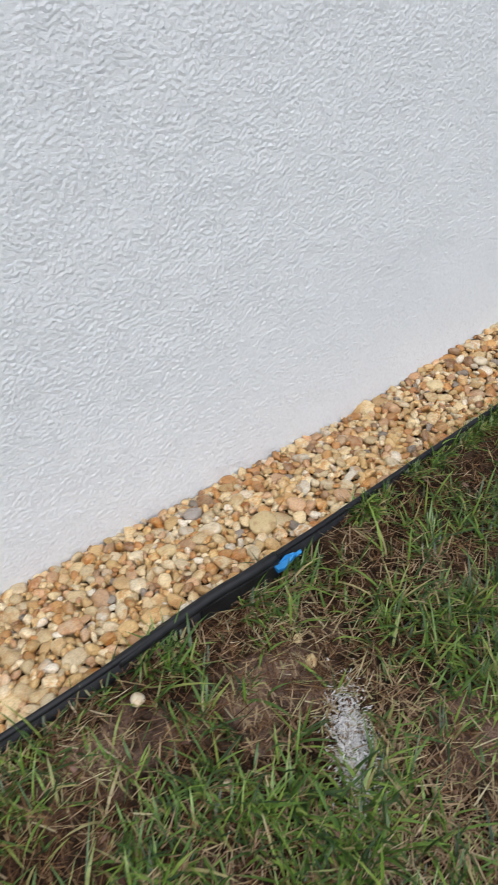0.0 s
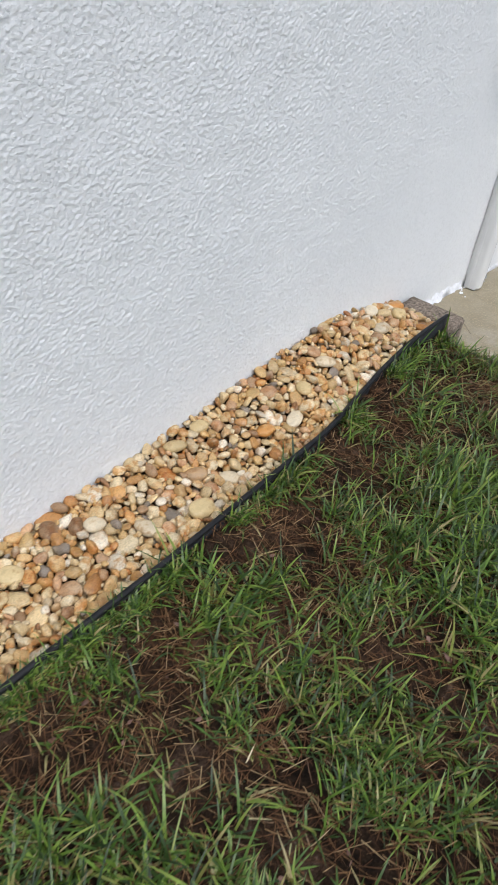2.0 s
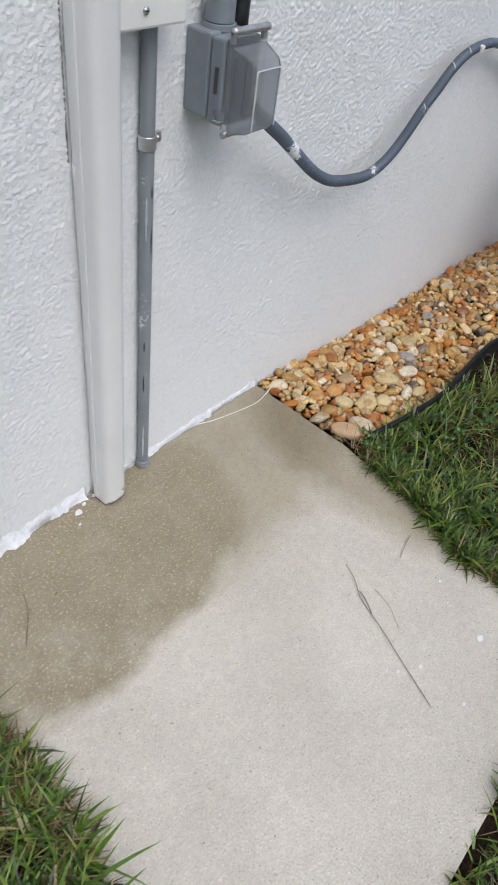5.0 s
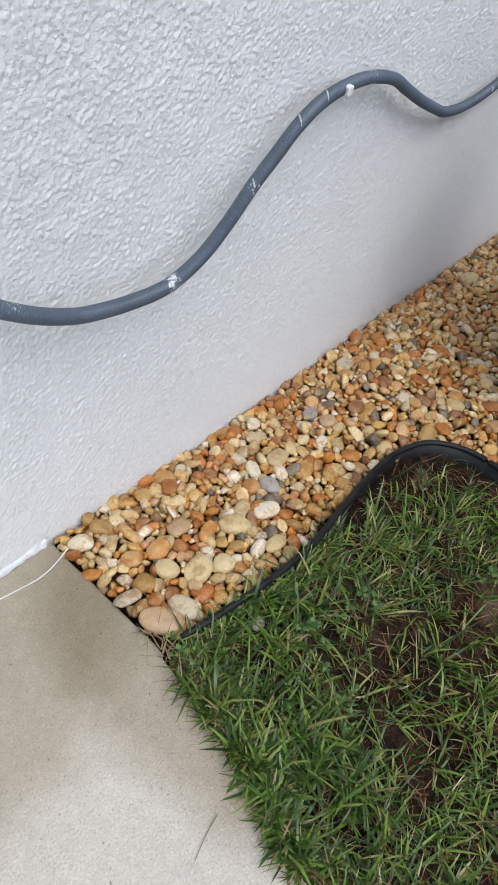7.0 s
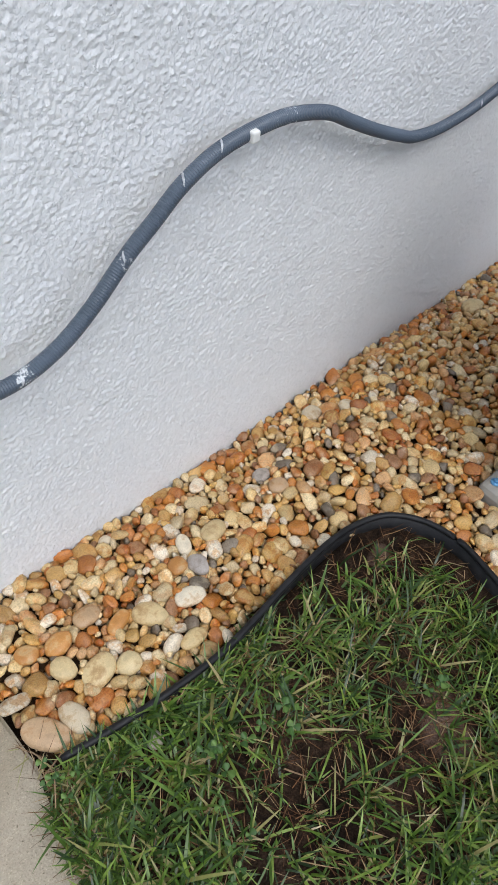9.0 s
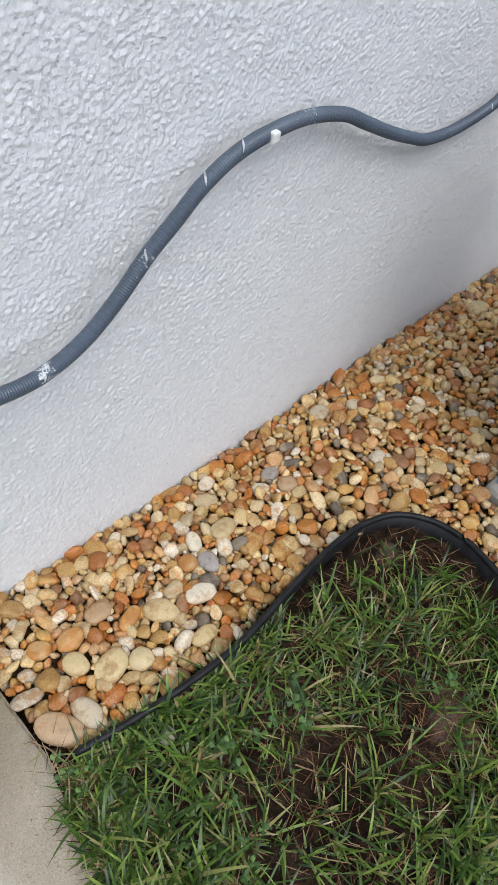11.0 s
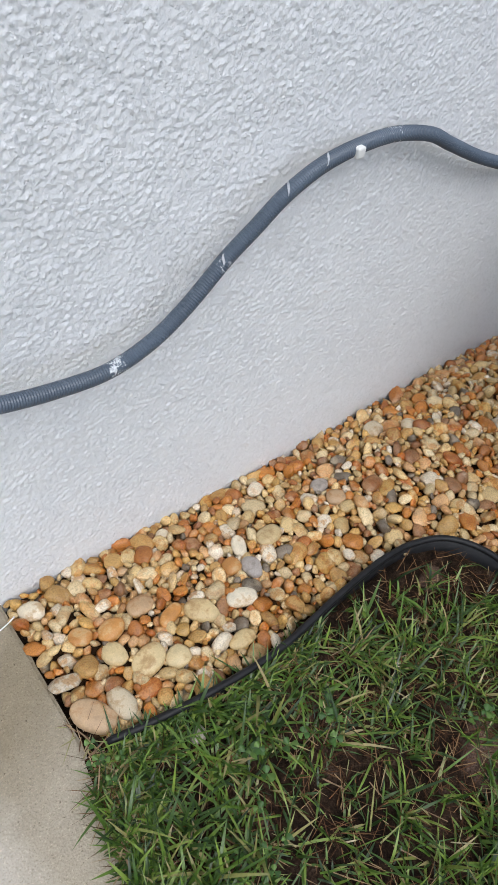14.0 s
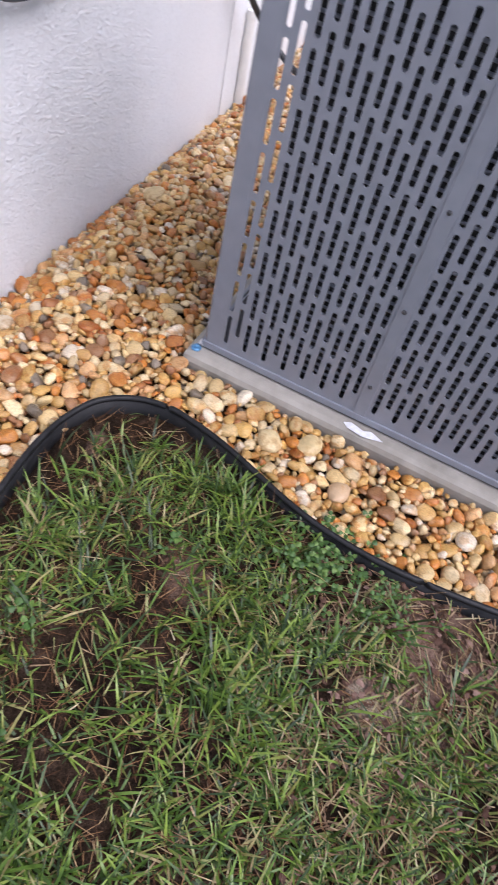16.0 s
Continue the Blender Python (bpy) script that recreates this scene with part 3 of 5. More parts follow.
# ---- blue marker and coupler on the edging ----
def build_edging_details():
    th = thing("edging_coupler", "black plastic coupler sleeve on the lawn edging", "coupler", (1.12, -0.331, 0.0))
    part("sleeve", tube([(-0.30, -0.014, 0.032), (-0.10, 0.0, 0.038), (0.0, -0.001, 0.041), (0.07, 0.002, 0.042)], 0.0115, 14), black_plastic, th)
    part("skirt", boxed(-0.12, -0.012, -0.05, 0.07, 0.004, 0.036, bevel=0.004), black_plastic, th)
    tag = thing("marker_tag", "bright blue plastic tag lying in the grass beside the edging", "tag", (1.20, -0.343, 0.022))
    bm = bmesh.new()
    outline = [(-0.032, -0.013), (-0.01, -0.017), (0.02, -0.013), (0.042, -0.002), (0.04, 0.008), (0.012, 0.012), (-0.014, 0.009), (-0.033, 0.012)]
    lo = [bm.verts.new((x, y, 0.004 * math.sin(x * 90))) for x, y in outline]
    hi = [bm.verts.new((x * 0.97, y * 0.95, 0.011 + 0.004 * math.sin(x * 90))) for x, y in outline]
    bm.faces.new(lo[::-1]), bm.faces.new(hi)
    for k in range(8):
        bm.faces.new((lo[k], lo[(k + 1) % 8], hi[(k + 1) % 8], hi[k]))
    b = part("tag_body", bm, blue_plastic, tag)
    b.matrix_basis = pose(0, 0, 0.004, 12, -6, 2) @ Matrix.Diagonal((0.72, 0.66, 1, 1))
    e = part("tag_tip", boxed(0.036, -0.008, 0.0, 0.062, 0.004, 0.008, bevel=0.003), blue_plastic, tag)
    e.matrix_basis = pose(0, 0, 0.004, 12, -6, 2) @ Matrix.Diagonal((0.72, 0.66, 1, 1))


build_edging_details()


# ---- paver ----
def build_paver():
    bm = boxed(-0.045, -0.094, 0.0, 0.045, 0.094, 0.083)
    bmesh.ops.bevel(bm, geom=list(bm.edges), offset=0.006, segments=2, affect="EDGES")
    bmesh.ops.subdivide_edges(bm, edges=[e for e in bm.edges if e.calc_length() > 0.03], cuts=7, use_grid_fill=True)
    for v in bm.verts:
        p = v.co * 45
        v.co += Vector((noise.noise(p), noise.noise(p + Vector((7, 0, 0))), noise.noise(p + Vector((0, 9, 0))))) * 0.0022
    ob = smooth(part("paver_brick", bm, brick_stone, None))
    ob.matrix_world = pose(3.431, -0.103, 0.002, 0, 0, 2.0)
    tagged(ob, "weathered grey brown paver brick set on the slab edge", "brick")


build_paver()


# ---- downspout ----
def rounded_rect(w, d, r, seg=4, back=None):
    """An outline with rounded corners; back: the radius of the two corners at the wall."""
    out, q = [], back or r
    for cx, cy, a0, r in ((w / 2 - q, d / 2 - q, 0, q), (-w / 2 + q, d / 2 - q, 90, q), (-w / 2 + r, -d / 2 + r, 180, r), (w / 2 - r, -d / 2 + r, 270, r)):
        for k in range(seg + 1):
            a = radians(a0 + 90 * k / seg)
            out.append((cx + r * math.cos(a), cy + r * math.sin(a)))
    return out


def build_downspout():
    th = thing("downspout", "white painted aluminium downspout fixed to the stucco wall", "downspout", (3.885, -0.034, 0.0))
    prof = rounded_rect(0.052, 0.058, 0.017, 7)
    bm = bmesh.new()
    rings = []
    for z, back in ((0.004, 0.017), (0.006, 0.017), (0.3, 0.016), (0.55, 0.010), (0.8, 0.004), (1.6, 0.004), (2.68, 0.004)):
        rings.append([bm.verts.new((x, y, z + (0.010 * (y < -0.02) if z < 0.01 else 0))) for x, y in rounded_rect(0.052, 0.058, 0.017, 7, back)])
    inner = [bm.verts.new((x * 0.94, y * 0.94, 0.006)) for x, y in prof]
    deep = [bm.verts.new((x * 0.94, y * 0.94, 0.12)) for x, y in prof]
    n = len(prof)
    for a, b in list(zip(rings, rings[1:])) + [(inner, rings[0]), (deep, inner)]:
        for k in range(n):
            bm.faces.new((a[k], a[(k + 1) % n], b[(k + 1) % n], b[k]))
    bm.faces.new(rings[-1])
    bmesh.ops.recalc_face_normals(bm, faces=bm.faces)
    o = part("pipe", bm, white_aluminium, th)
    smooth(o)
    part("seam", boxed(-0.0285, 0.004, 0.01, -0.0255, 0.012, 2.6), white_aluminium, th)
    # thin grey strip painted as the shade between pipe and wall
    part("gap_shade_strip", boxed(-0.0285, 0.0305, 0.70, -0.0266, 0.034, 2.6, bevel=0.0006), gap_shade, th, "grey strip drawn as the shaded gap along the wall")
    part("caulk_bead", tube([(-0.0115, 0.0235, 0.03), (-0.0125, 0.0225, 0.35), (-0.0165, 0.0215, 0.70)], 0.0105, 12), white_aluminium, th, "painted caulk bead along the wall")
    part("rivet", tube([(0.012, -0.0285, 0.035), (0.012, -0.0315, 0.035)], 0.003, 8), steel, th)
    part("tape_mark", boxed(-0.012, -0.0302, 0.925, 0.020, -0.0292, 0.936, bevel=0.0003), purple_tape, th, "smudge of purple tape")


build_downspout()


# ---- caulk and paint along the slab ----
def build_paint_line():
    th = thing("paint_runs", "thick white paint and caulk smeared along the foot of the wall", "paint", (3.48, 0.0, 0.0))
    g = np.random.default_rng(3)
    for name, x0, x1, w in (("paint_smear", 3.49, 3.845, 0.026), ("paint_smear", 3.915, 3.965, 0.03), ("paint_smear", 3.98, 4.395, 0.018)):
        xs = np.arange(x0, x1, 0.006)
        out = w * (0.42 + 0.75 * np.array([noise.noise((x * 17, 3, 0)) + 0.4 * noise.noise((x * 70, 5, 0)) for x in xs]))
        tall = 0.026 if x0 < 3.6 else 0.014
        up = np.maximum(tall * (1 + 0.8 * np.array([noise.noise((x * 25, 9, 0)) + 0.5 * noise.noise((x * 90, 4, 0)) for x in xs])), 0.006)
        V, F = [], []
        for x, o, u in zip(xs, out, up):
            o = max(o, 0.003)
            V += [(x - 3.48, -o, 0.0012), (x - 3.48, -o * 0.8, 0.0042), (x - 3.48, -0.0075, 0.007), (x - 3.48, -0.004, u), (x - 3.48, 0.002, u + 0.004)]
        for i in range(len(xs) - 1):
            for k in range(4):
                F.append((i * 5 + k, (i + 1) * 5 + k, (i + 1) * 5 + k + 1, i * 5 + k + 1))
        raw(name, V, F, white_paint, th)
    # loose flakes of paint on the concrete
    flakes = thing("paint_flakes", "white paint flakes fallen on the concrete slab", "flakes", (3.8, -0.1, 0.0))
    spots = [(3.808, -0.030, 0.012), (3.83, -0.02, 0.006), (4.149, -0.781, 0.009), (4.21, -0.66, 0.004), (3.79, -0.055, 0.004), (4.017, -0.726, 0.005), (3.978, -0.701, 0.004), (4.009, -0.82, 0.004), (3.966, -0.685, 0.003), (3.86, -0.015, 0.007)]
    for x, y, r in spots:
        bm = bmesh.new()
        vs = [bm.verts.new((x - 3.8 + r * (0.6 + 0.5 * g.random()) * math.cos(a), y + 0.1 + r * 0.7 * (0.6 + 0.5 * g.random()) * math.sin(a), 0.0005)) for a in np.linspace(0, 2 * math.pi, 7)[:-1]]
        f = bm.faces.new(vs)
        ex = bmesh.ops.extrude_face_region(bm, geom=[f])
        for v in ex["geom"]:
            if isinstance(v, bmesh.types.BMVert):
                v.co.z += 0.0022
        bmesh.ops.recalc_face_normals(bm, faces=bm.faces)
        part("flake", bm, white_paint, flakes)
    w = tagged(part("loose_wire", tube([(4.129, -0.006, 0.003), (4.17, -0.012, 0.006), (4.214, -0.027, 0.003), (4.289, -0.046, 0.003), (4.345, -0.056, 0.004), (4.39, -0.052, 0.01), (4.412, -0.046, 0.012)], 0.0013, 6), white_plastic, None),
               "thin white wire lying loose on the slab", "wire")


build_paint_line()


# ---- conduits and boxes on the wall ----
def build_conduit():
    th = thing("pvc_conduit", "grey rigid conduit with white paint spatter on the wall", "conduit", (3.994, -0.016, 0.0))
    part("pipe", tube([(0.003, 0, 0.004), (0.002, 0, 0.3), (0, 0, 0.6), (0, 0, 0.875)], 0.0115, 16), conduit_grey, th)
    bm = tube([(0, 0, 0.695), (0, 0, 0.715)], 0.0138, 16)
    box(bm, 0.012, 0.004, 0.697, 0.034, 0.013, 0.713, bevel=0.0015)
    st = part("strap", bm, steel, th, "galvanised pipe strap")
    part("screw", tube([(0.025, 0.006, 0.705), (0.025, 0.001, 0.705)], 0.0042, 8), steel, st)
    for z, h, a, mat, label in ((0.585, 0.075, -0.7, white_paint, "white paint streak"), (0.545, 0.045, 0.15, label_ink, "dark scuff"), (0.46, 0.03, -0.9, white_paint, "white paint streak"), (0.63, 0.02, 0.1, label_ink, "dark scuff"),
                                (0.33, 0.022, -0.8, label_ink, "dark scuff"), (0.24, 0.04, -0.8, label_ink, "dark scuff"), (0.08, 0.09, -0.7, white_paint, "white paint streak")):
        bm = bmesh.new()
        rows = [[bm.verts.new((0.0021 * (z < 0.5) + 0.0118 * math.sin(a + w), -0.0118 * math.cos(a + w), z + h * (k / 6 - 0.5))) for w in (-0.16 * math.sin(math.pi * (k + 0.6) / 7.2), 0.0, 0.16 * math.sin(math.pi * (k + 0.6) / 7.2) * (0.6 + 0.4 * (k % 2)))] for k in range(7)]
        for r0, r1 in zip(rows, rows[1:]):
            for k in range(2):
                bm.faces.new((r0[k], r0[k + 1], r1[k + 1], r1[k]))
        bmesh.ops.solidify(bm, geom=list(bm.faces), thickness=0.0004)
        part("paint_chip", bm, mat, th, label)
    part("foot_collar", tube([(0.003, 0, 0.002), (0.003, 0, 0.016)], 0.0155, 14), conduit_grey, th)


def build_junction():
    th = thing("junction_cover", "white painted junction box cover beside the downspout", "box", (3.962, 0.0, 0.868))
    part("cover", boxed(-0.062, -0.055, 0.0, 0.064, 0.0, 0.046, bevel=0.004), white_plastic, th)
    s = part("screw", tube([(-0.012, -0.0555, 0.022), (-0.012, -0.0575, 0.022)], 0.0048, 10), steel, th)
    part("screw_slot", boxed(-0.0155, -0.0582, 0.0212, -0.0085, -0.0574, 0.0228), label_ink, s)
    part("hub", tube([(0.03, -0.022, -0.004), (0.03, -0.022, 0.001)], 0.0165, 14), white_plastic, th)
    part("hub", tube([(-0.02, -0.025, 0.046), (-0.02, -0.025, 0.056)], 0.008, 10), conduit_grey, th)
    part("hub", tube([(0.03, -0.025, 0.046), (0.03, -0.025, 0.058)], 0.009, 10), conduit_grey, th)


def build_outlet():
    th = thing("outlet_box", "grey weatherproof outlet box with a clear plastic cover", "outlet box", (4.115, 0.0, 0.79))
    x0, x1, z0, z1 = -0.035, 0.040, -0.057, 0.060
    part("back_box", boxed(x0, -0.05, z0, x1, -0.002, z1, bevel=0.004), grey_box, th)
    part("front_box", boxed(x0 + 0.001, -0.078, z0 - 0.004, x1 + 0.004, -0.0515, z1 - 0.002, bevel=0.004), grey_box, th)
    lid = part("face_plate", boxed(x0 + 0.003, -0.086, z0 - 0.020, x1 + 0.012, -0.0785, z1 - 0.001, bevel=0.003), clear_cover, th, "clear plastic hinge plate")
    part("receptacle", boxed(-0.014, -0.0835, -0.034, 0.022, -0.0785, 0.034, bevel=0.002), coil_dark, th, "dark outlet face")
    # bubble of the clear cover, hollow, wider at its base
    bm = bmesh.new()
    outer = []
    for y, g in ((-0.0862, 0.0), (-0.118, 0.005), (-0.127, 0.009)):
        outer.append([bm.verts.new(p) for p in ((x0 + 0.010 + g, y, z0 - 0.013 + g * 1.6), (x1 + 0.006 - g, y, z0 - 0.013 + g * 1.6), (x1 + 0.006 - g, y, z1 - 0.010 - g * 2.4), (x0 + 0.010 + g, y, z1 - 0.010 - g * 2.4))])
    for a, b in zip(outer, outer[1:]):
        for k in range(4):
            bm.faces.new((a[k], a[(k + 1) % 4], b[(k + 1) % 4], b[k]))
    bm.faces.new(outer[-1])
    bmesh.ops.recalc_face_normals(bm, faces=bm.faces)
    bmesh.ops.solidify(bm, geom=list(bm.faces), thickness=0.0022)
    cov = part("cover", bm, clear_cover, th, "clear plastic cover clouded by paint")
    for a, c in (((x0 + 0.019, z0 + 0.002), (x0 + 0.019, z1 - 0.032)), ((x1 - 0.003, z0 + 0.002), (x1 - 0.003, z1 - 0.032)), ((x0 + 0.019, z1 - 0.032), (x1 - 0.003, z1 - 0.032))):
        part("rim", tube([(a[0], -0.1272, a[1]), (c[0], -0.1272, c[1])], 0.0011, 6), label_paper, cov, "whitened cover edge")
    part("outlet_label", boxed(0.006, -0.0888, -0.046, 0.02, -0.0870, 0.028), label_ink, th)
    part("hinge", tube([(x0 + 0.004, -0.088, z1 + 0.010), (x1 + 0.006, -0.088, z1 + 0.010)], 0.0055, 12), steel, th)
    for x in (x0 + 0.008, x1):
        part("hinge_arm", boxed(x - 0.004, -0.0895, z1 - 0.006, x + 0.004, -0.083, z1 + 0.010, bevel=0.001), steel, th)
    lt = part("latch", boxed(x0 - 0.009, -0.088, z0 + 0.006, x0 + 0.004, -0.072, z0 + 0.022, bevel=0.002), clear_cover, th, "clear latch tab")
    part("latch_screw", tube([(x0 + 0.002, -0.088, z0 - 0.010), (x0 + 0.002, -0.093, z0 - 0.010)], 0.0055, 10), steel, lt)
    part("slot", boxed(x0 - 0.0012, -0.070, -0.016, x0 + 0.0005, -0.064, 0.020), label_ink, th)
    fit = part("cord_grip", tube([(0.004, -0.03, z1 - 0.002), (0.004, -0.03, z1 + 0.006)], 0.0255, 18), grey_box, th, "grey cord grip fitting")
    part("grip_nut", tube([(0.004, -0.03, z1 + 0.007), (0.004, -0.03, z1 + 0.038)], 0.0225, 12), grey_box, fit)
    part("feed_conduit", tube([(0.004, -0.03, z1 + 0.03), (0.006, -0.03, z1 + 0.2), (0.006, -0.03, z1 + 0.7), (0.006, -0.03, z1 + 1.8)], 0.0125, 12), black_rubber, th, "dark feed conduit running up the wall")
    feed = thing("riser_conduit", "dark grey conduit running up the wall behind the outlet box", "conduit", (4.168, -0.03, 0.84))
    part("pipe", tube([(0, 0.004, -0.02), (-0.004, 0, 0.1), (-0.006, 0, 0.8), (-0.006, 0, 1.8)], 0.0138, 12), black_rubber, feed)


def build_whip():
    th = thing("flexible_conduit", "blue grey flexible conduit looping along the wall with paint marks", "conduit", (4.2, 0, 0.6))
    o = Vector((4.2, 0, 0.6))
    pts = [(4.165, -0.068, 0.742), (4.19, -0.075, 0.722), (4.25, -0.075, 0.681), (4.31, -0.073, 0.636), (4.37, -0.07, 0.592), (4.42, -0.067, 0.563), (4.468, -0.065, 0.543), (4.541, -0.065, 0.527), (4.615, -0.065, 0.521),
           (4.682, -0.065, 0.54), (4.741, -0.063, 0.575), (4.803, -0.061, 0.626), (4.852, -0.058, 0.656), (4.903, -0.055, 0.688), (4.968, -0.049, 0.709), (5.045, -0.042, 0.7155), (5.127, -0.04, 0.7145), (5.219, -0.04, 0.695),
           (5.293, -0.038, 0.661), (5.38, -0.037, 0.621), (5.47, -0.036, 0.585), (5.53, -0.034, 0.565), (5.63, -0.03, 0.552), (5.75, -0.028, 0.557), (5.86, -0.03, 0.582), (5.95, -0.034, 0.616), (6.08, -0.05, 0.69),
           (6.22, -0.06, 0.79), (6.3, -0.04, 0.9), (6.3, -0.03, 1.2)]
    pts = [Vector(p) - o for p in pts]
    part("hose", tube(pts, 0.0106, 22, rib=0.0008, samples=1400), whip_grey, th)
    P = spline(pts, 1400)

    for x, length in ((4.615, 3), (4.795, 5), (4.90, 9), (4.97, 8), (5.77, 5), (5.9, 5)):
        i = min(range(len(P)), key=lambda k: abs(P[k].x + 4.2 - x))
        # a short band that covers only the upper front of the hose
        bm = bmesh.new()
        g = np.random.default_rng(int(x * 100))
        a0 = -3.2 + 0.9 * g.random()
        rows = []
        for k in range(length + 1):
            p, q = P[i + k], P[i + k + 1]
            t = (q - p).normalized()
            a = t.cross(Vector((0, -1, 0))).normalized()
            c = t.cross(a).normalized()
            u0, half = a0 + 0.75 - 0.17 * k, 0.17 * math.sin(math.pi * (k + 0.4) / (length + 0.8)) + 0.03
            rows.append([bm.verts.new(p + (a * math.cos(u) + c * math.sin(u)) * 0.0126) for u in np.linspace(u0 - half, u0 + half, 6)])
        for r0, r1 in zip(rows, rows[1:]):
            for k in range(5):
                bm.faces.new((r0[k], r0[k + 1], r1[k + 1], r1[k]))
        bmesh.ops.solidify(bm, geom=list(bm.faces), thickness=0.0006)
        part("paint_mark", bm, white_paint, th, "white paint mark")
    cl = thing("pipe_clip", "small white plastic clip holding the flexible conduit", "clip", (5.039, -0.032, 0.718))
    part("clip_body", boxed(-0.008, -0.027, -0.012, 0.008, -0.002, 0.005, bevel=0.003), white_plastic, cl)


def build_wires():
    th = thing("cable_bundle", "loops of white painted cable standing out from the wall", "cable", (3.641, 0.0, 0.726))
    for line in ([(0.003, -0.119, 0.0), (-0.018, -0.108, 0.029), (-0.032, -0.098, 0.054), (-0.036, -0.091, 0.079), (-0.028, -0.088, 0.092), (-0.015, -0.088, 0.094), (-0.007, -0.092, 0.09), (-0.008, -0.096, 0.085)],
                 [(0.004, -0.115, 0.0), (-0.004, -0.11, 0.025), (-0.015, -0.102, 0.042), (-0.026, -0.098, 0.061), (-0.025, -0.095, 0.079), (-0.015, -0.092, 0.089), (-0.003, -0.092, 0.093), (0.007, -0.097, 0.087), (0.007, -0.106, 0.074), (0.003, -0.114, 0.048), (-0.004, -0.119, 0.026), (0.002, -0.121, 0.007)],
                 [(0.054, -0.0, 0.026), (0.021, -0.035, 0.007), (-0.012, -0.095, -0.006), (0.0, -0.117, 0.0)]):
        part("cable", tube(line, 0.0032, 8), white_plastic, th)
    part("grommet", tube([(0.054, 0.002, 0.026), (0.054, -0.006, 0.026)], 0.010, 12), white_paint, th, "lump of paint round the hole")
    part("wire_nut", tube([(0.004, -0.121, 0.016), (0.006, -0.124, -0.010)], 0.0056, 10), white_plastic, th)
    part("wire_nut", tube([(-0.006, -0.117, 0.006), (-0.008, -0.119, -0.010)], 0.0042, 10), label_ink, th, "dark cut cable end")


build_conduit()
build_junction()
build_outlet()
build_whip()
build_wires()


# ---- far end of the wall ----
def build_far_end():
    p = thing("drain_pipe_stub", "short white plastic drain pipe against the wall", "pipe", (6.93, -0.02, -0.2))
    part("pipe", tube([(0, 0, -0.05), (0, 0, 0.15), (0, 0, 0.37)], 0.017, 14), white_plastic, p)
    part("cap", tube([(0, 0, 0.355), (0, 0, 0.38)], 0.0195, 14), white_plastic, p)
    c = tagged(part("black_cable", tube([(6.50, -0.03, 0.95), (6.53, -0.035, 0.6), (6.60, -0.04, 0.46), (6.70, -0.05, 0.34), (6.82, -0.09, 0.20), (6.86, -0.2, 0.08), (6.7, -0.42, 0.06), (6.32, -0.62, 0.10), (6.20, -0.66, 0.14)], 0.011, 12), black_rubber, None),
               "black insulated cable running from the wall to the condenser", "cable")


build_far_end()


# ---- air conditioner ----
def slotted_panel(width, height, x, y_start, z0):
    """A sheet with staggered upright slots: webs between the columns and bridges between the slots."""
    V, F = [], []

    def add(y0, y1, za, zb, xa=x, xb=x + 0.0035):
        k = len(V)
        V.extend(((xa, y0, za), (xb, y0, za), (xb, y1, za), (xa, y1, za), (xa, y0, zb), (xb, y0, zb), (xb, y1, zb), (xa, y1, zb)))
        F.extend(tuple(k + i for i in f) for f in ((3, 2, 1, 0), (4, 5, 6, 7), (0, 1, 5, 4), (1, 2, 6, 5), (2, 3, 7, 6), (3, 0, 4, 7)))

    def cap(yc, z, half, sign):
        """Rounded end of a slot, filled at its two corners."""
        for s in (-1, 1):
            k = len(V)
            V.extend(((x + 0.0004, yc + s * half, z), (x + 0.0004, yc + s * half * 0.35, z), (x + 0.0004, yc + s * half, z + sign * half * 0.65),
                      (x + 0.003, yc + s * half, z), (x + 0.003, yc + s * half * 0.35, z), (x + 0.003, yc + s * half, z + sign * half * 0.65)))
            F.extend(tuple(k + i for i in f) for f in ((0, 1, 2), (5, 4, 3), (1, 4, 5, 2), (0, 3, 4, 1), (2, 5, 3, 0)))
    pitch, slot, vp, vl = 0.0229, 0.0102, 0.0900, 0.0770
    cols = int(width / pitch)
    side = (width - cols * pitch) / 2
    y = y_start
    add(y - side - (pitch - slot) / 2, y, z0, z0 + height)
    y -= side
    for c in range(cols):
        yc = y - pitch * (c + 0.5)
        if c:
            add(yc + slot / 2, yc + pitch - slot / 2, z0, z0 + height)
        z = z0 + (0.050 if c % 2 else 0.0205)
        add(yc - slot / 2, yc + slot / 2, z0, z)
        while z + vl < z0 + height - 0.02:
            cap(yc, z, slot / 2, 1)
            cap(yc, z + vl, slot / 2, -1)
            nxt = min(z + vp, z0 + height)
            if nxt + vl >= z0 + height - 0.02:
                nxt = z0 + height
            add(yc - slot / 2, yc + slot / 2, z + vl, nxt)
            z = nxt
    add(y_start - width, y_start - width + side + (pitch - slot) / 2, z0, z0 + height)
    return V, F


